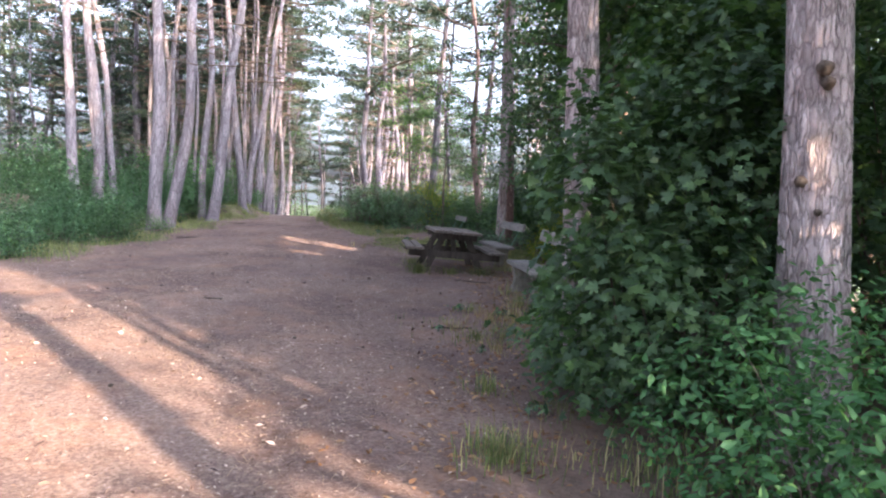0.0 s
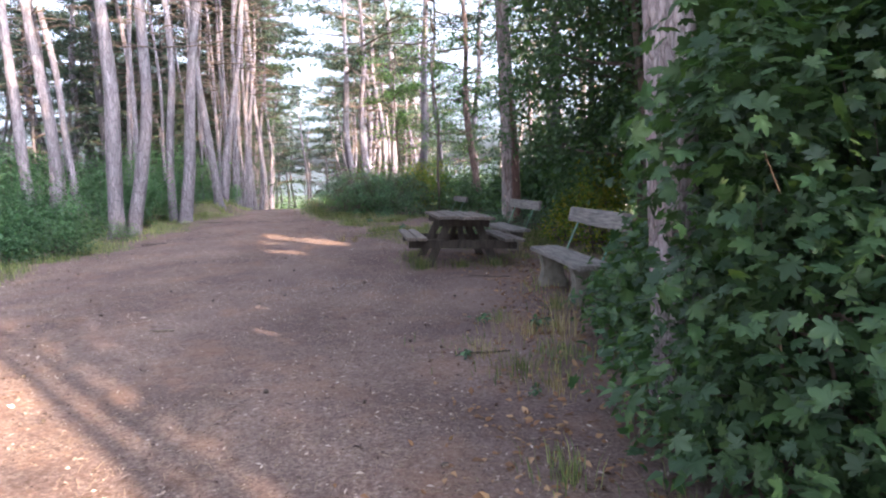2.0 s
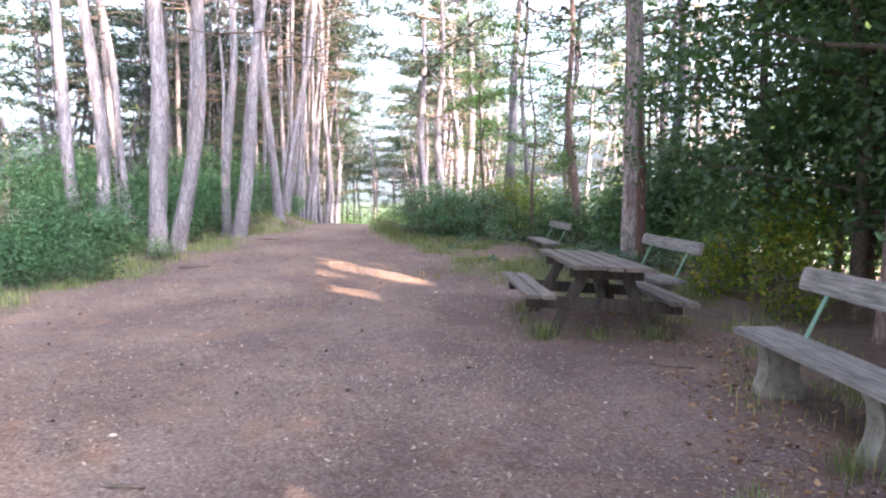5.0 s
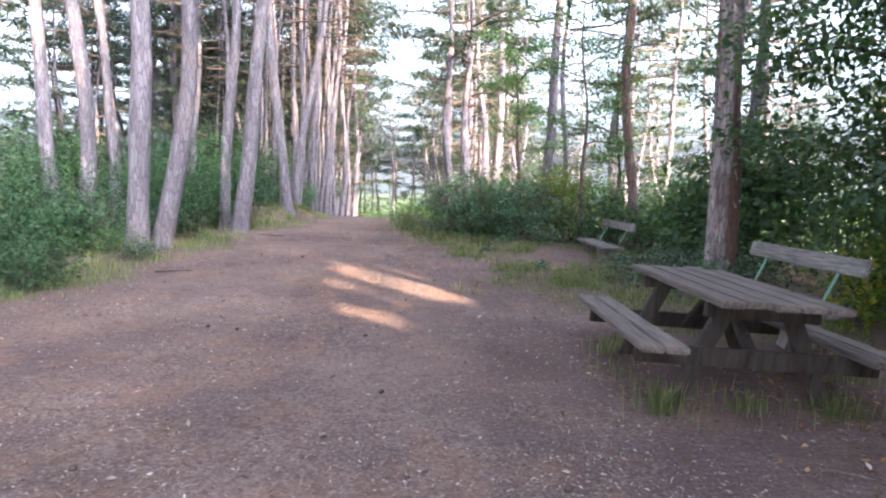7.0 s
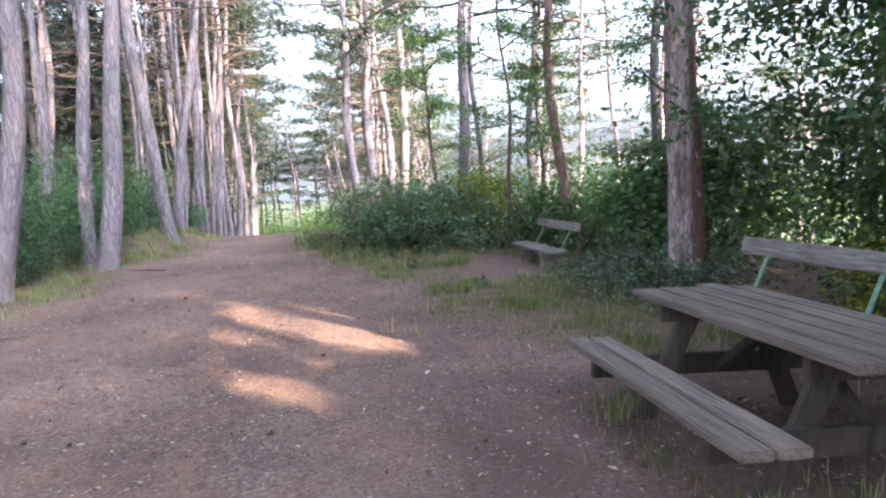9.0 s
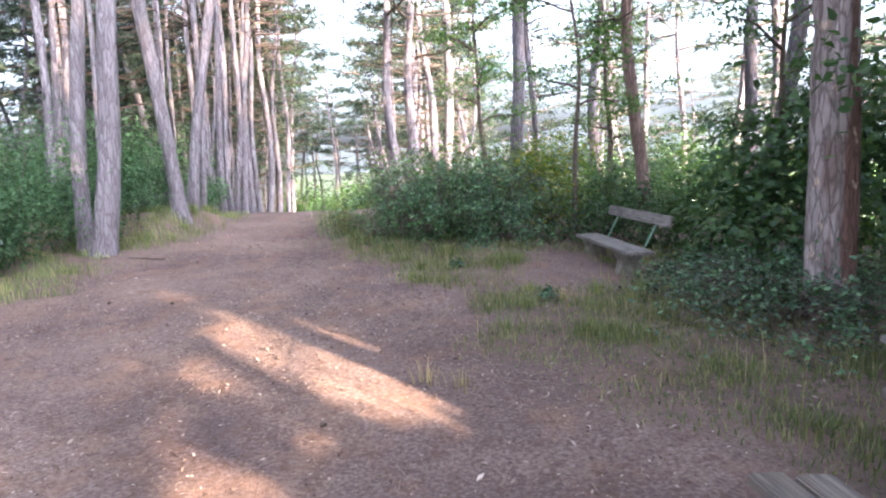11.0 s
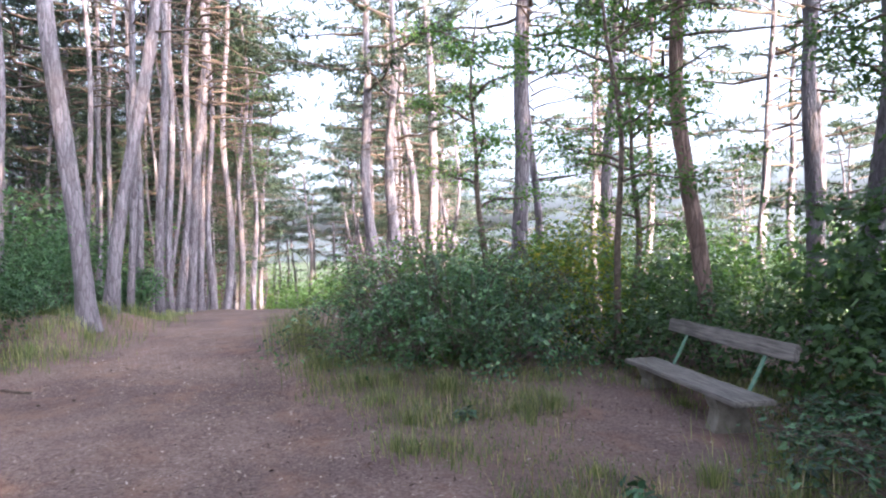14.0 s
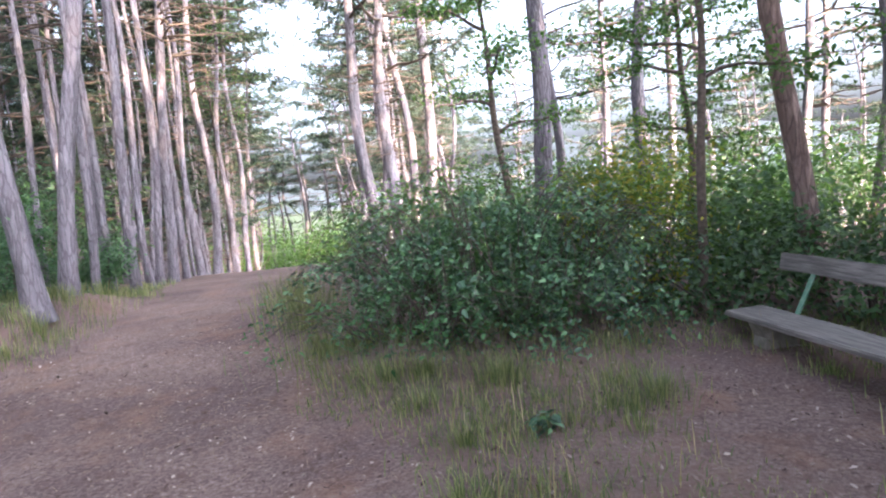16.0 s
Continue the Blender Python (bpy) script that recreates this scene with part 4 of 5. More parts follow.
leafy("dark_shrub", 0.55, 20.65, [(0, 0, 0.35, 0.6, 0.5, 0.4), (0.4, 0.2, 0.6, 0.5, 0.5, 0.45), (-0.2, 0.3, 0.7, 0.4, 0.4, 0.35)], 2200, 0.07, OVATE, M_LEAF, "dark thicket behind the last bench", seed=148)
leafy("green_shrub", -3.6, 23.6, [(0, 0, 0.6, 1.0, 1.2, 0.7), (0.9, 0.6, 0.8, 1.0, 1.0, 0.7)], 3000, 0.085, OVATE, M_LEAF_SUNNY, "sunlit green shrubs behind the bramble mound", seed=143)
for i, (x, y, s_) in enumerate([(-1.2, 25.0, 1.0), (1.3, 24.6, 1.0), (3.6, 25.5, 1.3), (6.0, 24.0, 1.3), (-2.2, 29, 1.2), (2.5, 29.5, 1.4), (6.5, 29, 1.5), (9.5, 26, 1.7), (-4.6, 36, 1.3), (10.5, 33, 1.8), (-14, 46, 2.2), (-10, 48, 2.2), (-6, 47, 2.2), (-17, 52, 2.5), (-2, 46, 2.2), (-12, 56, 2.6), (-8, 55, 2.6), (-20, 44, 2.2), (3, 44, 2.0), (8, 42, 2.2), (3.4, 23.2, 0.9), (4.8, 22.4, 1.0), (6.4, 21.4, 1.1), (8.2, 22.6, 1.3), (1.9, 26.6, 0.9), (4.4, 27.6, 1.2), (8.6, 18.0, 1.2), (-0.4, 27.0, 1.0)]):
    far_model = leafy("far_shrub", x, y, [(0, 0, 0.6 * s_, 1.3 * s_, 1.1 * s_, 0.8 * s_), (0.7, 0.3, 1.0 * s_, s_, s_, 0.7 * s_)], 1800, 0.13, SLIM, M_LEAF_SUNNY, "sunlit undergrowth shrub between the far pines", seed=150 + i, group="far shrubs")
for i in range(34):
    x, y = wr.uniform(-30, 6), wr.uniform(40, 66)
    k = wr.uniform(0.8, 1.4)
    copy_thing(far_model, pose(x, y, gz(x, y), 0, 0, wr.uniform(0, 360)) @ Matrix.Diagonal((k, k, k, 1)))
for i in range(26):
    x, y = wr.uniform(-40, 10), wr.uniform(64, 88)
    k = wr.uniform(2.0, 3.0)
    copy_thing(far_model, pose(x, y, gz(x, y), 0, 0, wr.uniform(0, 360)) @ Matrix.Diagonal((k, k, k, 1)))
# slender dark sapling with spreading limbs
broadleaf(-0.68, 20.95, 6.0, 1.25, 5200, 0.06, M_LEAF_SUNNY, "slender dark-stemmed sapling with a sparse crown", 144, 0.34, 0.036, 10, 0.0, name="sapling")
SMALL = "small broadleaved tree with light green clumps of leaves"
for i, (x, y, h, w, lo) in enumerate([(-2.2, 24.4, 5.6, 1.2, 0.4), (0.3, 24.2, 5.2, 1.2, 0.3), (-11.2, 37.0, 11.0, 2.0, 0.5)]):
    broadleaf(x, y, h, w, 4600, 0.065, M_LEAF_SUNNY, SMALL, 460 + i, lo, 0.06, 10)
broadleaf(1.9, 19.8, 5.0, 1.2, 4200, 0.065, M_LEAF, "young broadleaved tree beside the last bench", 145, 0.3, 0.05, 9)
# left verge
PRI = "grey-green shrub growing between the pines"
for i, (x, y, s_) in enumerate([(-9.5, 18.8, 1.15), (-8.75, 21.2, 1.05), (-10.2, 16.0, 0.7), (-9.2, 23.6, 0.9), (-11.5, 18.3, 1.0), (-8.9, 14.4, 0.5), (-10.4, 12.4, 0.7), (-12.5, 14.6, 0.9), (-8.6, 11.3, 0.45), (-11.2, 9.2, 0.8), (-14.4, 18.0, 1.0), (-11.6, 22.4, 0.9), (-8.6, 24.6, 0.5), (-16, 15, 1.0), (-9.0, 19.3, 1.25), (-8.7, 18.6, 0.75), (-9.2, 16.3, 0.6), (-8.4, 13.0, 0.4), (-8.0, 9.2, 0.4), (-9.7, 10.6, 0.6)]):
    leafy("verge_shrub", x, y, [(0, 0, 0.55 * s_, 0.9 * s_, 0.9 * s_, 0.6 * s_), (0.3, 0.2, 1.15 * s_, 0.75 * s_, 0.75 * s_, 0.65 * s_), (-0.5, 0.4, 0.8 * s_, 0.7 * s_, 0.8 * s_, 0.6 * s_)], 3600, 0.08, SLIM, M_LEAF_GREY, PRI, seed=170 + i, group="verge shrubs", shell=0.4)

HERB = "lush green nettles and bramble shoots along the track's verge"
herbs = [leafy("verge_undergrowth", -9.0 - 0.7 * i, 12.6 + 1.5 * i, [(0, 0, 0.3, 0.6, 0.6, 0.38), (0.35, 0.25, 0.5, 0.42, 0.42, 0.4), (-0.4, 0.1, 0.42, 0.42, 0.45, 0.36), (0.1, -0.4, 0.22, 0.5, 0.4, 0.28)], 1300, 0.085, SLIM, (M_LEAF_GREY, M_LEAF_BRAMBLE, M_LEAF)[i], HERB, "undergrowth", 520 + i, 20, 0.006, 0.3, group="verge undergrowth") for i in range(3)]
hr = random.Random(44)
for i in range(46):
    y = hr.uniform(6, 24)
    x = float(path_left(y)) - 0.75 - 2.6 * hr.random() ** 1.6 - (0.5 if 16.5 < y else 0)
    k = hr.uniform(0.45, 0.85) * (1.0 + 0.18 * (float(path_left(y)) - x))
    copy_thing(herbs[i % 3], pose(x, y, gz(x, y), 0, 0, hr.uniform(0, 360)) @ Matrix.Diagonal((k, k, k, 1)))

# understorey of the wood, copied from two shrubs
under = [leafy("wood_shrub", -18, 20 + 6 * i, [(0, 0, 0.8, 1.5, 1.4, 0.9), (0.8, 0.3, 1.5, 1.2, 1.2, 0.8), (-0.8, -0.4, 1.2, 1.1, 1.2, 0.8)], 2600, 0.13, SLIM, (M_LEAF_GREY, M_LEAF)[i], "green understorey shrub between the far pines", seed=500 + i, group="understorey shrubs", shell=0.4) for i in range(2)]
for i in range(46):
    x, y = wr.uniform(-36, -12.5), wr.uniform(8, 60)
    k = wr.uniform(0.7, 1.35)
    copy_thing(under[i % 2], pose(x, y, gz(x, y), 0, 0, wr.uniform(0, 360)) @ Matrix.Diagonal((k, k, k, 1)))


# ---------------------------------------------------------------- furniture
def block(sx, sy, sz, at=(0, 0, 0), rot=(0, 0, 0), bevel=0.006, cuts=0, rough=0.0, seed=0):
    """A plank or beam with worn, rounded edges."""
    bm = bmesh.new()
    bmesh.ops.create_cube(bm, size=1.0)
    bmesh.ops.scale(bm, vec=(sx, sy, sz), verts=bm.verts)
    if cuts:
        axis = max(range(3), key=lambda i: (sx, sy, sz)[i])
        long_edges = [e for e in bm.edges if abs((e.verts[0].co - e.verts[1].co)[axis]) > 1e-6 and (e.verts[0].co - e.verts[1].co).length > (sx, sy, sz)[axis] * 0.99]
        bmesh.ops.subdivide_edges(bm, edges=long_edges, cuts=cuts, use_grid_fill=True)
    if bevel:
        sharp = [e for e in bm.edges if len(e.link_faces) == 2 and e.calc_face_angle() > 1.0]
        bmesh.ops.bevel(bm, geom=sharp, offset=bevel, segments=2, affect="EDGES")
    if rough:
        for vert in bm.verts:
            o = noise.noise_vector(vert.co * 3.0 + Vector((seed * 7.3, seed * 1.7, 0)))
            vert.co += o * rough
    bm.transform(pose(*at, *rot))
    return bm


def picnic_table():
    t_ = thing("picnic_table", pose(0.115, 12.24, gz(0.115, 12.24) - 0.035, 0, 3.6, 10.7), "weathered dark wooden picnic table with attached benches on the dirt", "picnic table")
    for i in range(5):
        ln, sh = ((1.86, 0.0), (1.84, 0.01), (1.86, 0.0), (1.98, 0.07), (1.87, 0.0))[i]
        part("tabletop_plank", block(0.151, ln, 0.045, (-0.34 + 0.17 * i, sh, 0.735 + 0.003 * (i % 2)), bevel=0.008, cuts=10, rough=0.005, seed=i), M_TABLE, t_)
    for sgn in (-1, 1):
        for k in range(2):
            part("seat_plank", block(0.139, 1.85 + 0.02 * k, 0.045, (sgn * (0.635 + 0.160 * k), 0.012 * k, 0.425), bevel=0.008, cuts=10, rough=0.005, seed=9 + k + sgn), M_TABLE, t_)
    for y in (-0.62, 0.62):
        out = 1 if y > 0 else -1
        part("seat_bearer", block(1.62, 0.05, 0.125, (0, y, 0.338), bevel=0.006, cuts=4, rough=0.003), M_TABLE_LOW, t_)
        part("top_bearer", block(0.76, 0.05, 0.105, (0, y, 0.655), bevel=0.006), M_TABLE_LOW, t_)
        for sgn in (-1, 1):
            part("leg", block(0.115, 0.055, 0.86, (sgn * 0.36, y - out * 0.055, 0.335), (0, -sgn * 24, 0), bevel=0.007, cuts=3, rough=0.003), M_TABLE_LOW, t_)
        part("brace", block(0.08, 0.05, 0.62, (0, y - out * 0.28, 0.50), (out * 52, 0, 0), bevel=0.006), M_TABLE_LOW, t_)


picnic_table()


def park_bench(x, y, turn, seat_h, rise, ground, label, roll=0.0, thick=0.065, back=0.20, deep=0.36):
    """Its length lies along local x, it faces local -y."""
    b = thing("park_bench", pose(x, y, ground, 0, roll, turn), label, "bench", "park benches")
    part("seat_plank", block(2.0, deep, thick, (0, 0, seat_h - thick / 2), bevel=0.01, cuts=12, rough=0.008, seed=3), M_BENCH, b)
    part("backrest_plank", block(1.98, 0.045, back, (0, 0.36, seat_h + rise - back / 2), (-16, 0, 0), bevel=0.012, cuts=12, rough=0.007, seed=5), M_BENCH, b)
    for sx in (-0.62, 0.62):
        bm = bmesh.new()
        prof = [(0.17, -0.12), (0.165, 0.05), (0.13, 0.14), (0.115, 0.22), (0.13, seat_h - 0.12), (0.155, seat_h - thick - 0.001)]
        rings = []
        for hw, h in prof:
            rings.append([bm.verts.new((sx + a * 0.075, c * hw, h)) for a, c in ((-1, -1), (1, -1), (1, 1), (-1, 1))])
        for a, c in zip(rings, rings[1:]):
            for k in range(4):
                bm.faces.new((a[k], a[(k + 1) % 4], c[(k + 1) % 4], c[k]))
        bm.faces.new(rings[-1])
        bm.faces.new(rings[0][::-1])
        bmesh.ops.bevel(bm, geom=[e for e in bm.edges if e.calc_face_angle(0) > 0.9], offset=0.012, segments=2, affect="EDGES")
        part("concrete_foot", bm, M_CONCRETE, b, "pale mossy concrete foot")
        h0, h1 = seat_h - 0.07, seat_h + rise - 0.02
        y0, y1 = 0.155, 0.40
        ln = math.hypot(h1 - h0, y1 - y0)
        tilt = -math.degrees(math.atan2(y1 - y0, h1 - h0))
        part("bracket", block(0.045, 0.012, ln, (sx, (y0 + y1) / 2 + 0.01, (h0 + h1) / 2), (tilt, 0, 0), bevel=0.002), M_PAINT, b, "green painted flat steel bracket")


WORN = "weathered grey plank bench on concrete feet with green brackets"
park_bench(1.46, 9.37, -81.0, 0.45, 0.48, 1.142, WORN, 0.0, 0.052, 0.185)
park_bench(0.99, 14.05, -78.5, 0.45, 0.46, 1.13, "weathered grey plank bench just behind the picnic table", 0.0, 0.05, 0.16)
park_bench(-0.34, 19.42, -78.5, 0.36, 0.40, 1.245, "weathered grey plank bench beside the bramble mound", 0.0, 0.042, 0.14, 0.33)


# ---------------------------------------------------------------- grass, litter, sticks
def blades(name, n_, region, height, mat, label, seed, keep_low=0.35, lean=0.5, width=0.0042, sparse=0.10):
    """Grass where the verge mask allows it."""
    r = np.random.default_rng(seed)
    x = r.uniform(region[0], region[1], n_)
    y = r.uniform(region[2], region[3], n_)
    clump = 0.5 + 0.5 * np.sin(x * 3.7 + 2 * np.sin(y * 1.9)) * np.sin(y * 4.1 + 1.5 * np.sin(x * 2.3))
    k = r.random(n_) < np.clip(grass_mask(x, y) - keep_low + 0.15, 0, 1) * np.clip(clump * 1.9 - 0.55, sparse, 1)
    x, y, clump = x[k], y[k], clump[k]
    h = height * r.uniform(0.4, 1.5, len(x)) * (0.5 + 0.8 * clump)
    a = r.uniform(0, 6.28, len(x))
    d = np.stack([np.cos(a), np.sin(a), 0 * a], -1)
    s = np.stack([-np.sin(a), np.cos(a), 0 * a], -1) * width
    base = np.stack([x, y, ground_z(x, y) + relief_z(x, y) - 0.01], -1)
    ln = lean * r.uniform(0.2, 1.2, len(x))[:, None] * h[:, None]
    up = np.array((0, 0, 1.0)) * h[:, None]
    v = np.stack([base - s, base + s, base + up * 0.6 + d * ln * 0.35 + s * 0.8, base + up * 0.6 + d * ln * 0.35 - s * 0.8, base + up * 0.95 + d * ln], 1)
    f = np.array([(0, 1, 2), (0, 2, 3), (3, 2, 4)])[None] + (np.arange(len(x)) * 5)[:, None, None]
    me = np_mesh(name, v.reshape(-1, 3), f.reshape(-1, 3))
    me.materials.append(mat)
    tagged(new(name, me), label, "grass", kind="stuff")


blades("verge_grass", 90000, (-10.5, -6.2, 6, 27), 0.11, M_GRASS, "green grass along the shaded verge of the track", 201)
blades("meadow_grass", 120000, (-4.6, 2.0, 13.5, 21), 0.075, M_GRASS, "soft yellow-green grass between the track and the bench", 202, 0.28, 0.7, 0.0036, 0.42)
blades("edge_grass", 30000, (0.2, 2.6, 1.5, 13), 0.085, M_GRASS, "sparse grass at the edge of the track under the shrubs", 203)
blades("dry_stalks", 7000, (-4.0, 2.0, 2.5, 20), 0.20, M_DRY, "scattered dry straw-coloured grass stalks", 204, 0.30, 0.35, 0.003)


def tuft(x, y, n_, spread, height, mat, label, seed, width=0.0028, lean=0.6):
    r = np.random.default_rng(seed)
    a, d = r.uniform(0, 6.28, n_), np.abs(r.normal(size=n_)) * spread
    px, py = x + d * np.cos(a), y + d * np.sin(a)
    h = height * r.uniform(0.5, 1.2, n_)
    base = np.stack([px, py, ground_z(px, py) - 0.01], -1)
    b = a + r.normal(size=n_) * 0.8
    dr = np.stack([np.cos(b), np.sin(b), 0 * b], -1)
    s = np.stack([-np.sin(b), np.cos(b), 0 * b], -1) * width
    up = np.array((0, 0, 1.0)) * h[:, None]
    ln = (lean * r.uniform(0.2, 1, n_) * h)[:, None]
    v = np.stack([base - s, base + s, base + up * 0.6 + dr * ln * 0.35 + s, base + up * 0.6 + dr * ln * 0.35 - s, base + up * 0.95 + dr * ln], 1)
    f = np.array([(0, 1, 2), (0, 2, 3), (3, 2, 4)])[None] + (np.arange(n_) * 5)[:, None, None]
    me = np_mesh("grass_tuft", v.reshape(-1, 3), f.reshape(-1, 3))
    me.materials.append(mat)
    tagged(new("grass_tuft", me), label, "grass tuft", kind="stuff")


for i, (x, y, n_, sp, h, mt) in enumerate([(0.95, 3.75, 160, 0.14, 0.20, M_GRASS), (0.85, 5.0, 90, 0.12, 0.14, M_GRASS), (0.75, 6.6, 120, 0.2, 0.14, M_GRASS), (0.9, 7.6, 110, 0.25, 0.15, M_DRY),
                                          (-0.36, 11.42, 200, 0.13, 0.19, M_GRASS), (-0.6, 12.1, 70, 0.2, 0.12, M_GRASS), (0.74, 11.6, 170, 0.14, 0.18, M_GRASS), (0.2, 11.6, 160, 0.2, 0.12, M_GRASS), (-0.62, 12.7, 80, 0.12, 0.13, M_GRASS), (-0.55, 13.0, 90, 0.15, 0.15, M_GRASS),
                                          (1.15, 7.55, 40, 0.12, 0.34, M_DRY), (-2.25, 14.9, 30, 0.06, 0.18, M_DRY), (-2.0, 14.85, 30, 0.06, 0.14, M_DRY), (-0.2, 18.0, 200, 0.35, 0.2, M_GRASS), (0.4, 7.2, 70, 0.25, 0.1, M_GRASS), (1.25, 8.6, 90, 0.12, 0.2, M_GRASS), (-4.35, 21.3, 420, 0.28, 0.42, M_GRASS), (-4.75, 22.4, 420, 0.3, 0.45, M_GRASS), (-3.9, 20.3, 300, 0.25, 0.26, M_GRASS), (-3.3, 19.5, 260, 0.22, 0.2, M_GRASS), (-2.5, 19.4, 240, 0.25, 0.2, M_GRASS), (-7.6, 20.9, 300, 0.4, 0.2, M_GRASS), (-7.4, 18.6, 260, 0.4, 0.16, M_GRASS), (-7.5, 21.9, 340, 0.3, 0.2, M_GRASS), (-7.75, 22.8, 340, 0.35, 0.22, M_GRASS), (-7.9, 23.8, 300, 0.4, 0.22, M_GRASS), (-7.35, 21.2, 260, 0.3, 0.14, M_GRASS)]):
    tuft(x, y, n_, sp, h, mt, "dry pale grass stalks at the track's edge" if mt is M_DRY else "tuft of green grass on the bare dirt", 220 + i)

mr = random.Random(77)
for i in range(34):
    x, y = mr.uniform(-3.7, 0.3), mr.uniform(16.0, 19.7)
    if x < float(path_right(y)) - 0.15 or (abs(x + 0.8) < 0.7 and abs(y - 18.5) < 0.7):
        continue
    tuft(x, y, mr.randint(70, 170), mr.uniform(0.07, 0.17), mr.uniform(0.08, 0.2), M_GRASS, "clump of green grass on brown soil", 700 + i, 0.0026)
for i, (x, y, k) in enumerate([(0.35, 6.9, 0.55), (0.5, 8.0, 0.65), (1.0, 7.8, 0.9), (0.8, 6.1, 0.5), (1.2, 4.6, 0.8),  (-0.2, 17.6, 1.1), (-1.3, 17.2, 1.0), (-2.3, 18.6, 0.9)]):
    leafy("weed", x, y, [(0, 0, 0.06 * k, 0.12 * k, 0.12 * k, 0.07 * k)], 40, 0.075 * k, OVATE, M_LEAF_BRAMBLE, "small broad-leaved green weed on the dirt", "weed", 640 + i, 4, 0.003, 0.2, group="weeds")
    tuft(x + 0.15, y + 0.1, 60, 0.12, 0.13, M_DRY if i % 3 == 0 else M_GRASS, "thin grass among the weeds", 660 + i, 0.0022)

r = np.random.default_rng(300)
n_ = 84000
x = r.uniform(-7, 1.6, n_)
y = 0.5 + 22.5 * r.random(n_) ** 1.35
k = (grass_mask(x, y) < 0.6) & (x < path_right(y) + 0.3) & (x > path_left(y) - 0.2) & (r.random(n_) < 0.35 + 0.65 * (np.sin(x * 1.3 + y) * np.sin(y * 0.8 - x) > -0.1))
x, y = x[k], y[k]
pl = np.stack([x, y, ground_z(x, y) + relief_z(x, y) + 0.004], -1)
me = leaf_cloud("bark_litter", pl, r.normal(size=pl.shape) * 0.3 + (0, 0, 1), r.uniform(0.011, 0.04, len(x))  * (1 + 0.8 * (r.random(len(x)) < 0.06)), SLIM, 301)
me.materials.append(M_LITTER)
M_PALE = leaf_material("pale_wood_chips", (0.22, 0.18, 0.165), (0.36, 0.31, 0.29), (0.56, 0.51, 0.49), 0.0, 0.85)
cx, cy = -1.15 + r.normal(size=1500) * 0.75, 10.05 + r.normal(size=1500) * 0.45
cp = np.stack([cx, cy, ground_z(cx, cy) + relief_z(cx, cy) + 0.004], -1)
ch = leaf_cloud("pale_wood_chips", cp, r.normal(size=cp.shape) * 0.25 + (0, 0, 1), r.uniform(0.012, 0.034, len(cp)), SLIM, 305)
ch.materials.append(M_PALE)
tagged(new("pale_wood_chips", ch), "patch of pale grey wood chips on the dirt", "litter", kind="stuff")
M_BROWN = leaf_material("dead_leaves", (0.09, 0.05, 0.03), (0.20, 0.11, 0.06), (0.34, 0.22, 0.13), 0.1, 0.8)
cy = r.uniform(2.5, 13, 1700)
cx = path_right(cy) - 0.15 + r.normal(size=1700) * 0.38
cp = np.stack([cx, cy, ground_z(cx, cy) + relief_z(cx, cy) + 0.008], -1)
dl = leaf_cloud("dead_leaves", cp, r.normal(size=cp.shape) * 0.4 + (0, 0, 1), r.uniform(0.03, 0.07, len(cp)), OVATE, 306)
dl.materials.append(M_BROWN)
cx, cy = r.uniform(-3.8, 0.8, 3000), r.uniform(14.6, 20.2, 3000)
cp = np.stack([cx, cy, ground_z(cx, cy) + relief_z(cx, cy) + 0.008], -1)
wl = leaf_cloud("woodland_litter", cp, r.normal(size=cp.shape) * 0.4 + (0, 0, 1), r.uniform(0.018, 0.05, len(cp)), SLIM, 307)
wl.materials.append(M_LITTER)
tagged(new("woodland_litter", wl), "brown bark flakes and dead leaves between the grass clumps", "litter", kind="stuff")
tagged(new("dead_leaves", dl), "brown dead leaves under the edge of the shrubs", "litter", kind="stuff")
NEEDLE = (np.array([(-.014, -.5, 0), (.014, -.5, 0), (.014, .5, .02), (-.014, .5, .02)]), np.array([(0, 1, 2), (0, 2, 3)]))
sel = r.random(len(x)) < 0.75
nd = leaf_cloud("fallen_needles", pl[sel] + r.normal(size=(sel.sum(), 3)) * (0.05, 0.05, 0.001), r.normal(size=(sel.sum(), 3)) * 0.15 + (0, 0, 1), r.uniform(0.04, 0.10, sel.sum()), NEEDLE, 302)
M_FALLEN = leaf_material("fallen_needles", (0.13, 0.085, 0.06), (0.24, 0.17, 0.12), (0.40, 0.31, 0.23), 0.0, 0.75)
nd.materials.append(M_FALLEN)
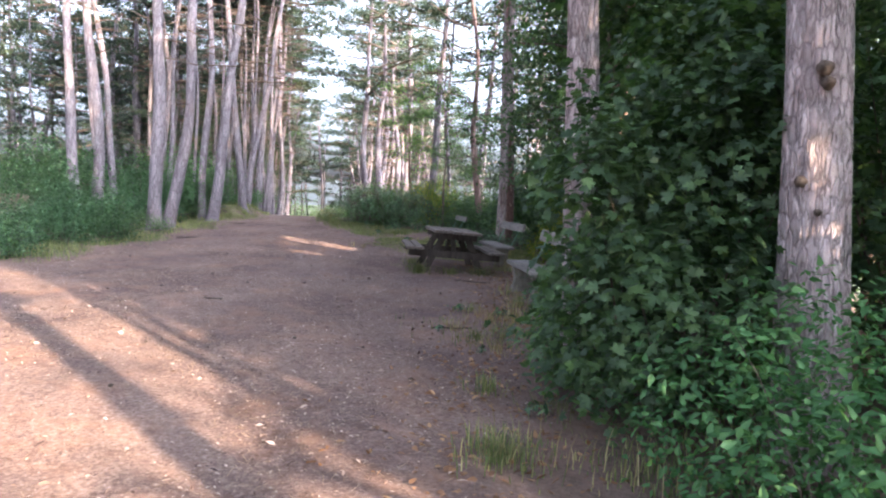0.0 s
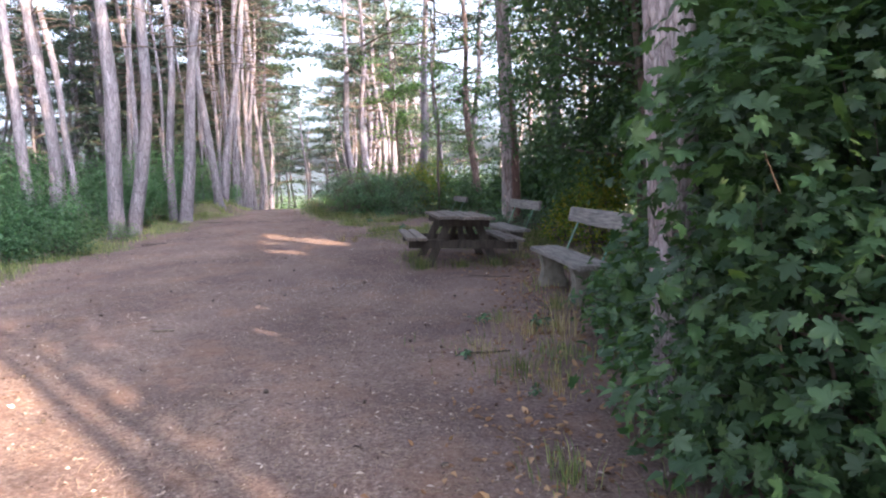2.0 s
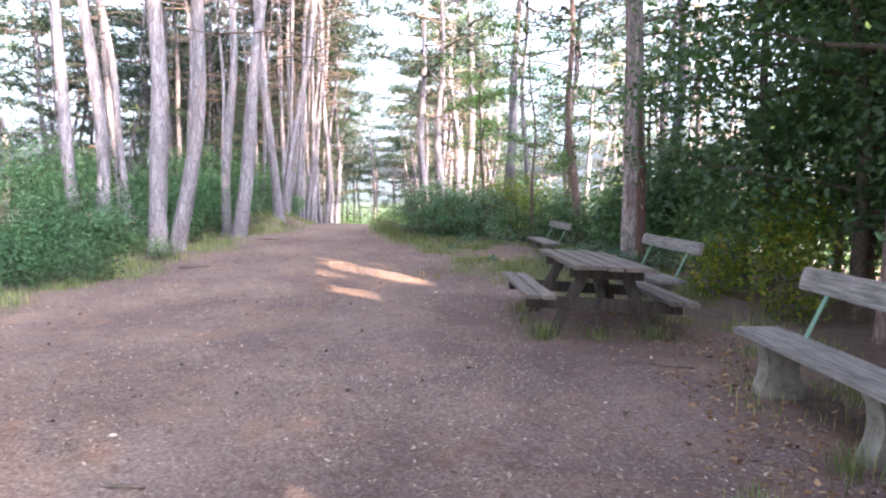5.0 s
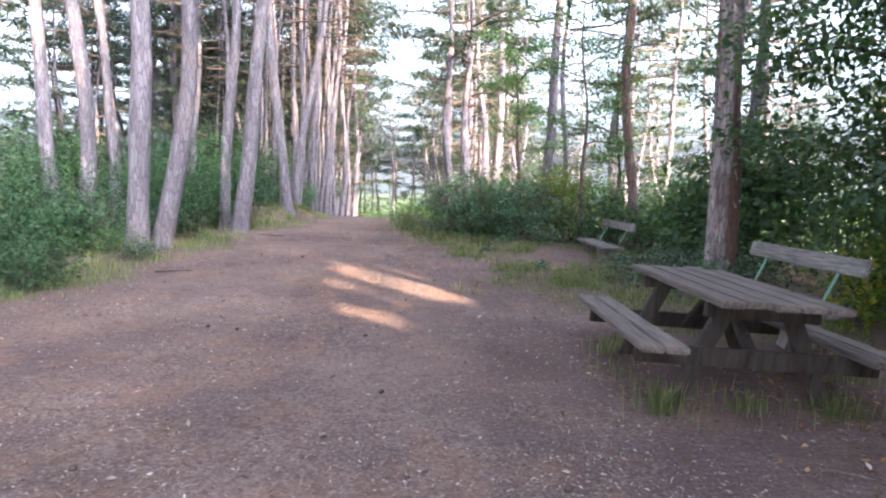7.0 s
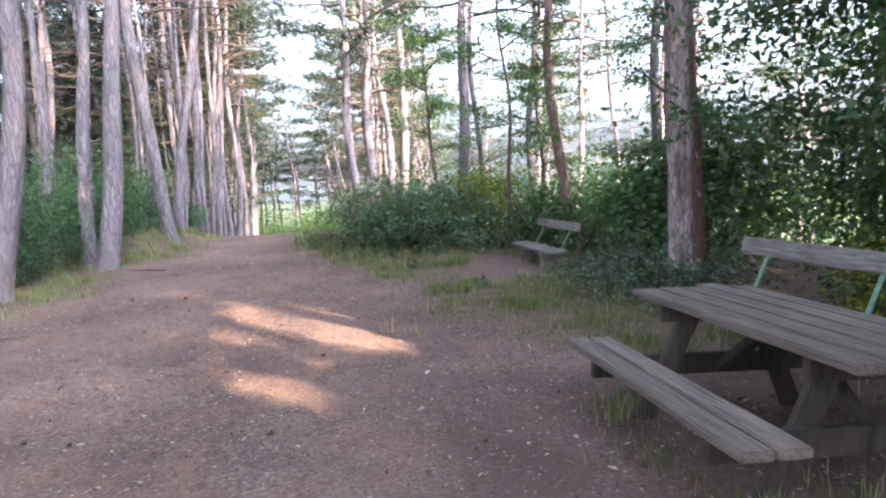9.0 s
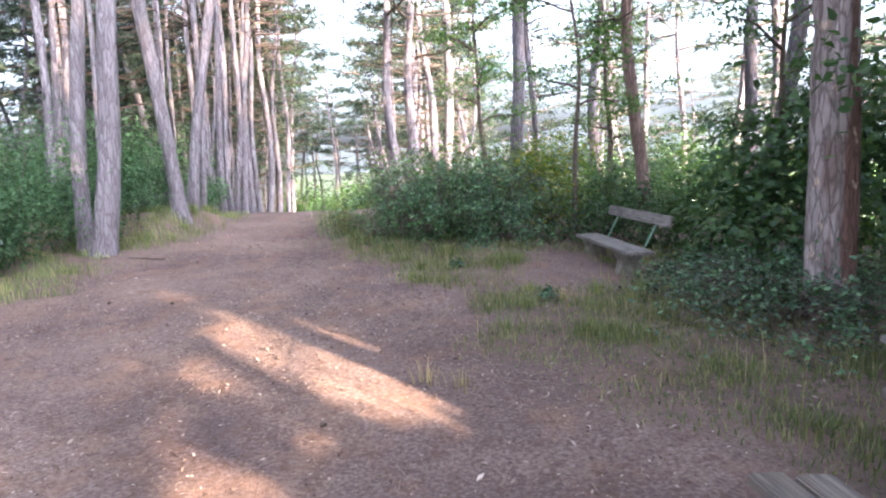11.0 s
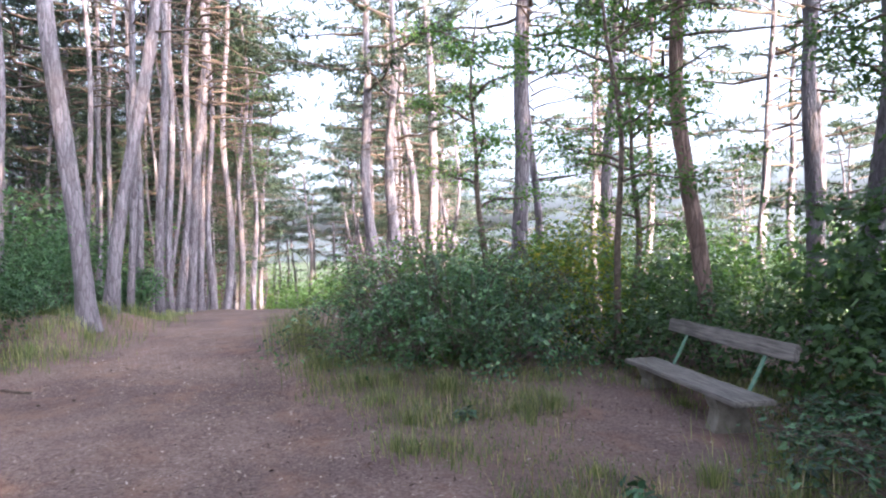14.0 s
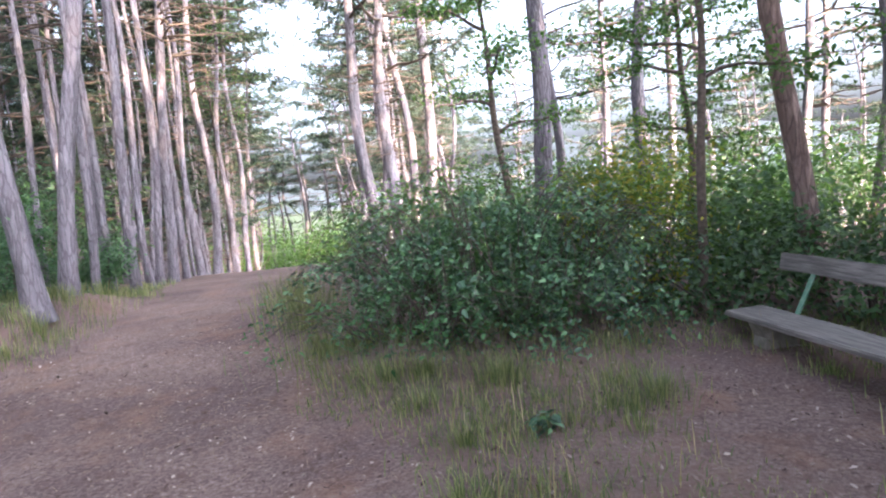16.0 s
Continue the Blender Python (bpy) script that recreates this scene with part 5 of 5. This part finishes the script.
tagged(new("fallen_needles", nd), "dry fallen pine needles strewn over the dirt", "litter", kind="stuff")
tagged(new("bark_litter", me), "scattered bark flakes and wood chips on the dirt", "litter", kind="stuff")


def stick(x, y, ln, turn, rad, seed):
    r = np.random.default_rng(seed)
    s = np.linspace(-0.5, 0.5, 8)
    line = np.stack([ln * s, 0.03 * ln * np.sin(s * 8 + seed), 0 * s + rad * 0.7], -1)
    v, q = tube(line, rad * (1 - 0.5 * (s + 0.5)) + 0.002, 6)
    me = shaded(np_mesh("stick", v, q))
    me.materials.append(M_TWIG)
    o = new("stick", me)
    o.matrix_world = pose(x, y, gz(x, y), 0, 0, turn)
    tagged(o, "short dry brown stick lying on the dirt", "stick", "sticks")


for i, (x, y, ln, a, rd) in enumerate([(-2.42, 7.74, 0.22, 4, 0.014), (-6.4, 15.4, 0.5, 20, 0.015), (-6.9, 19.6, 0.7, -15, 0.018), (1.0, 4.1, 0.25, -50, 0.012), (0.6, 10.6, 0.6, -20, 0.012), (0.5, 7.0, 0.4, 5, 0.01)]):
    stick(x, y, ln, a, rd, i)
cone_me = None
for i in range(46):
    wr2 = random.Random(900 + i)
    x, y = wr2.uniform(-6.3, 0.3), wr2.uniform(3.5, 20.5)
    if float(grass_mask(x, y)) > 0.5 or abs(x - 0.1) < 1.0 and abs(y - 12.2) < 1.1:
        continue
    if cone_me is None:
        s = np.linspace(0, 1, 9)
        v, q = tube(np.stack([0.06 * (s - 0.5), 0 * s, 0 * s + 0.018], -1), 0.022 * np.sin(np.pi * (0.08 + 0.86 * s)) ** 0.7, 10, lambda a, d, rad: 0.003 * np.sin(a * 5 + d * 300))
        cone_me = np_mesh("pine_cone", v, q)
        cone_me.materials.append(M_TWIG)
    o = new("pine_cone", cone_me)
    o.matrix_world = pose(x, y, gz(x, y), 0, 0, wr2.uniform(0, 360)) @ Matrix.Scale(wr2.uniform(0.5, 0.75), 4)
    tagged(o, "small dark fallen pine cone on the dirt", "pine cone", "fallen pine cones")
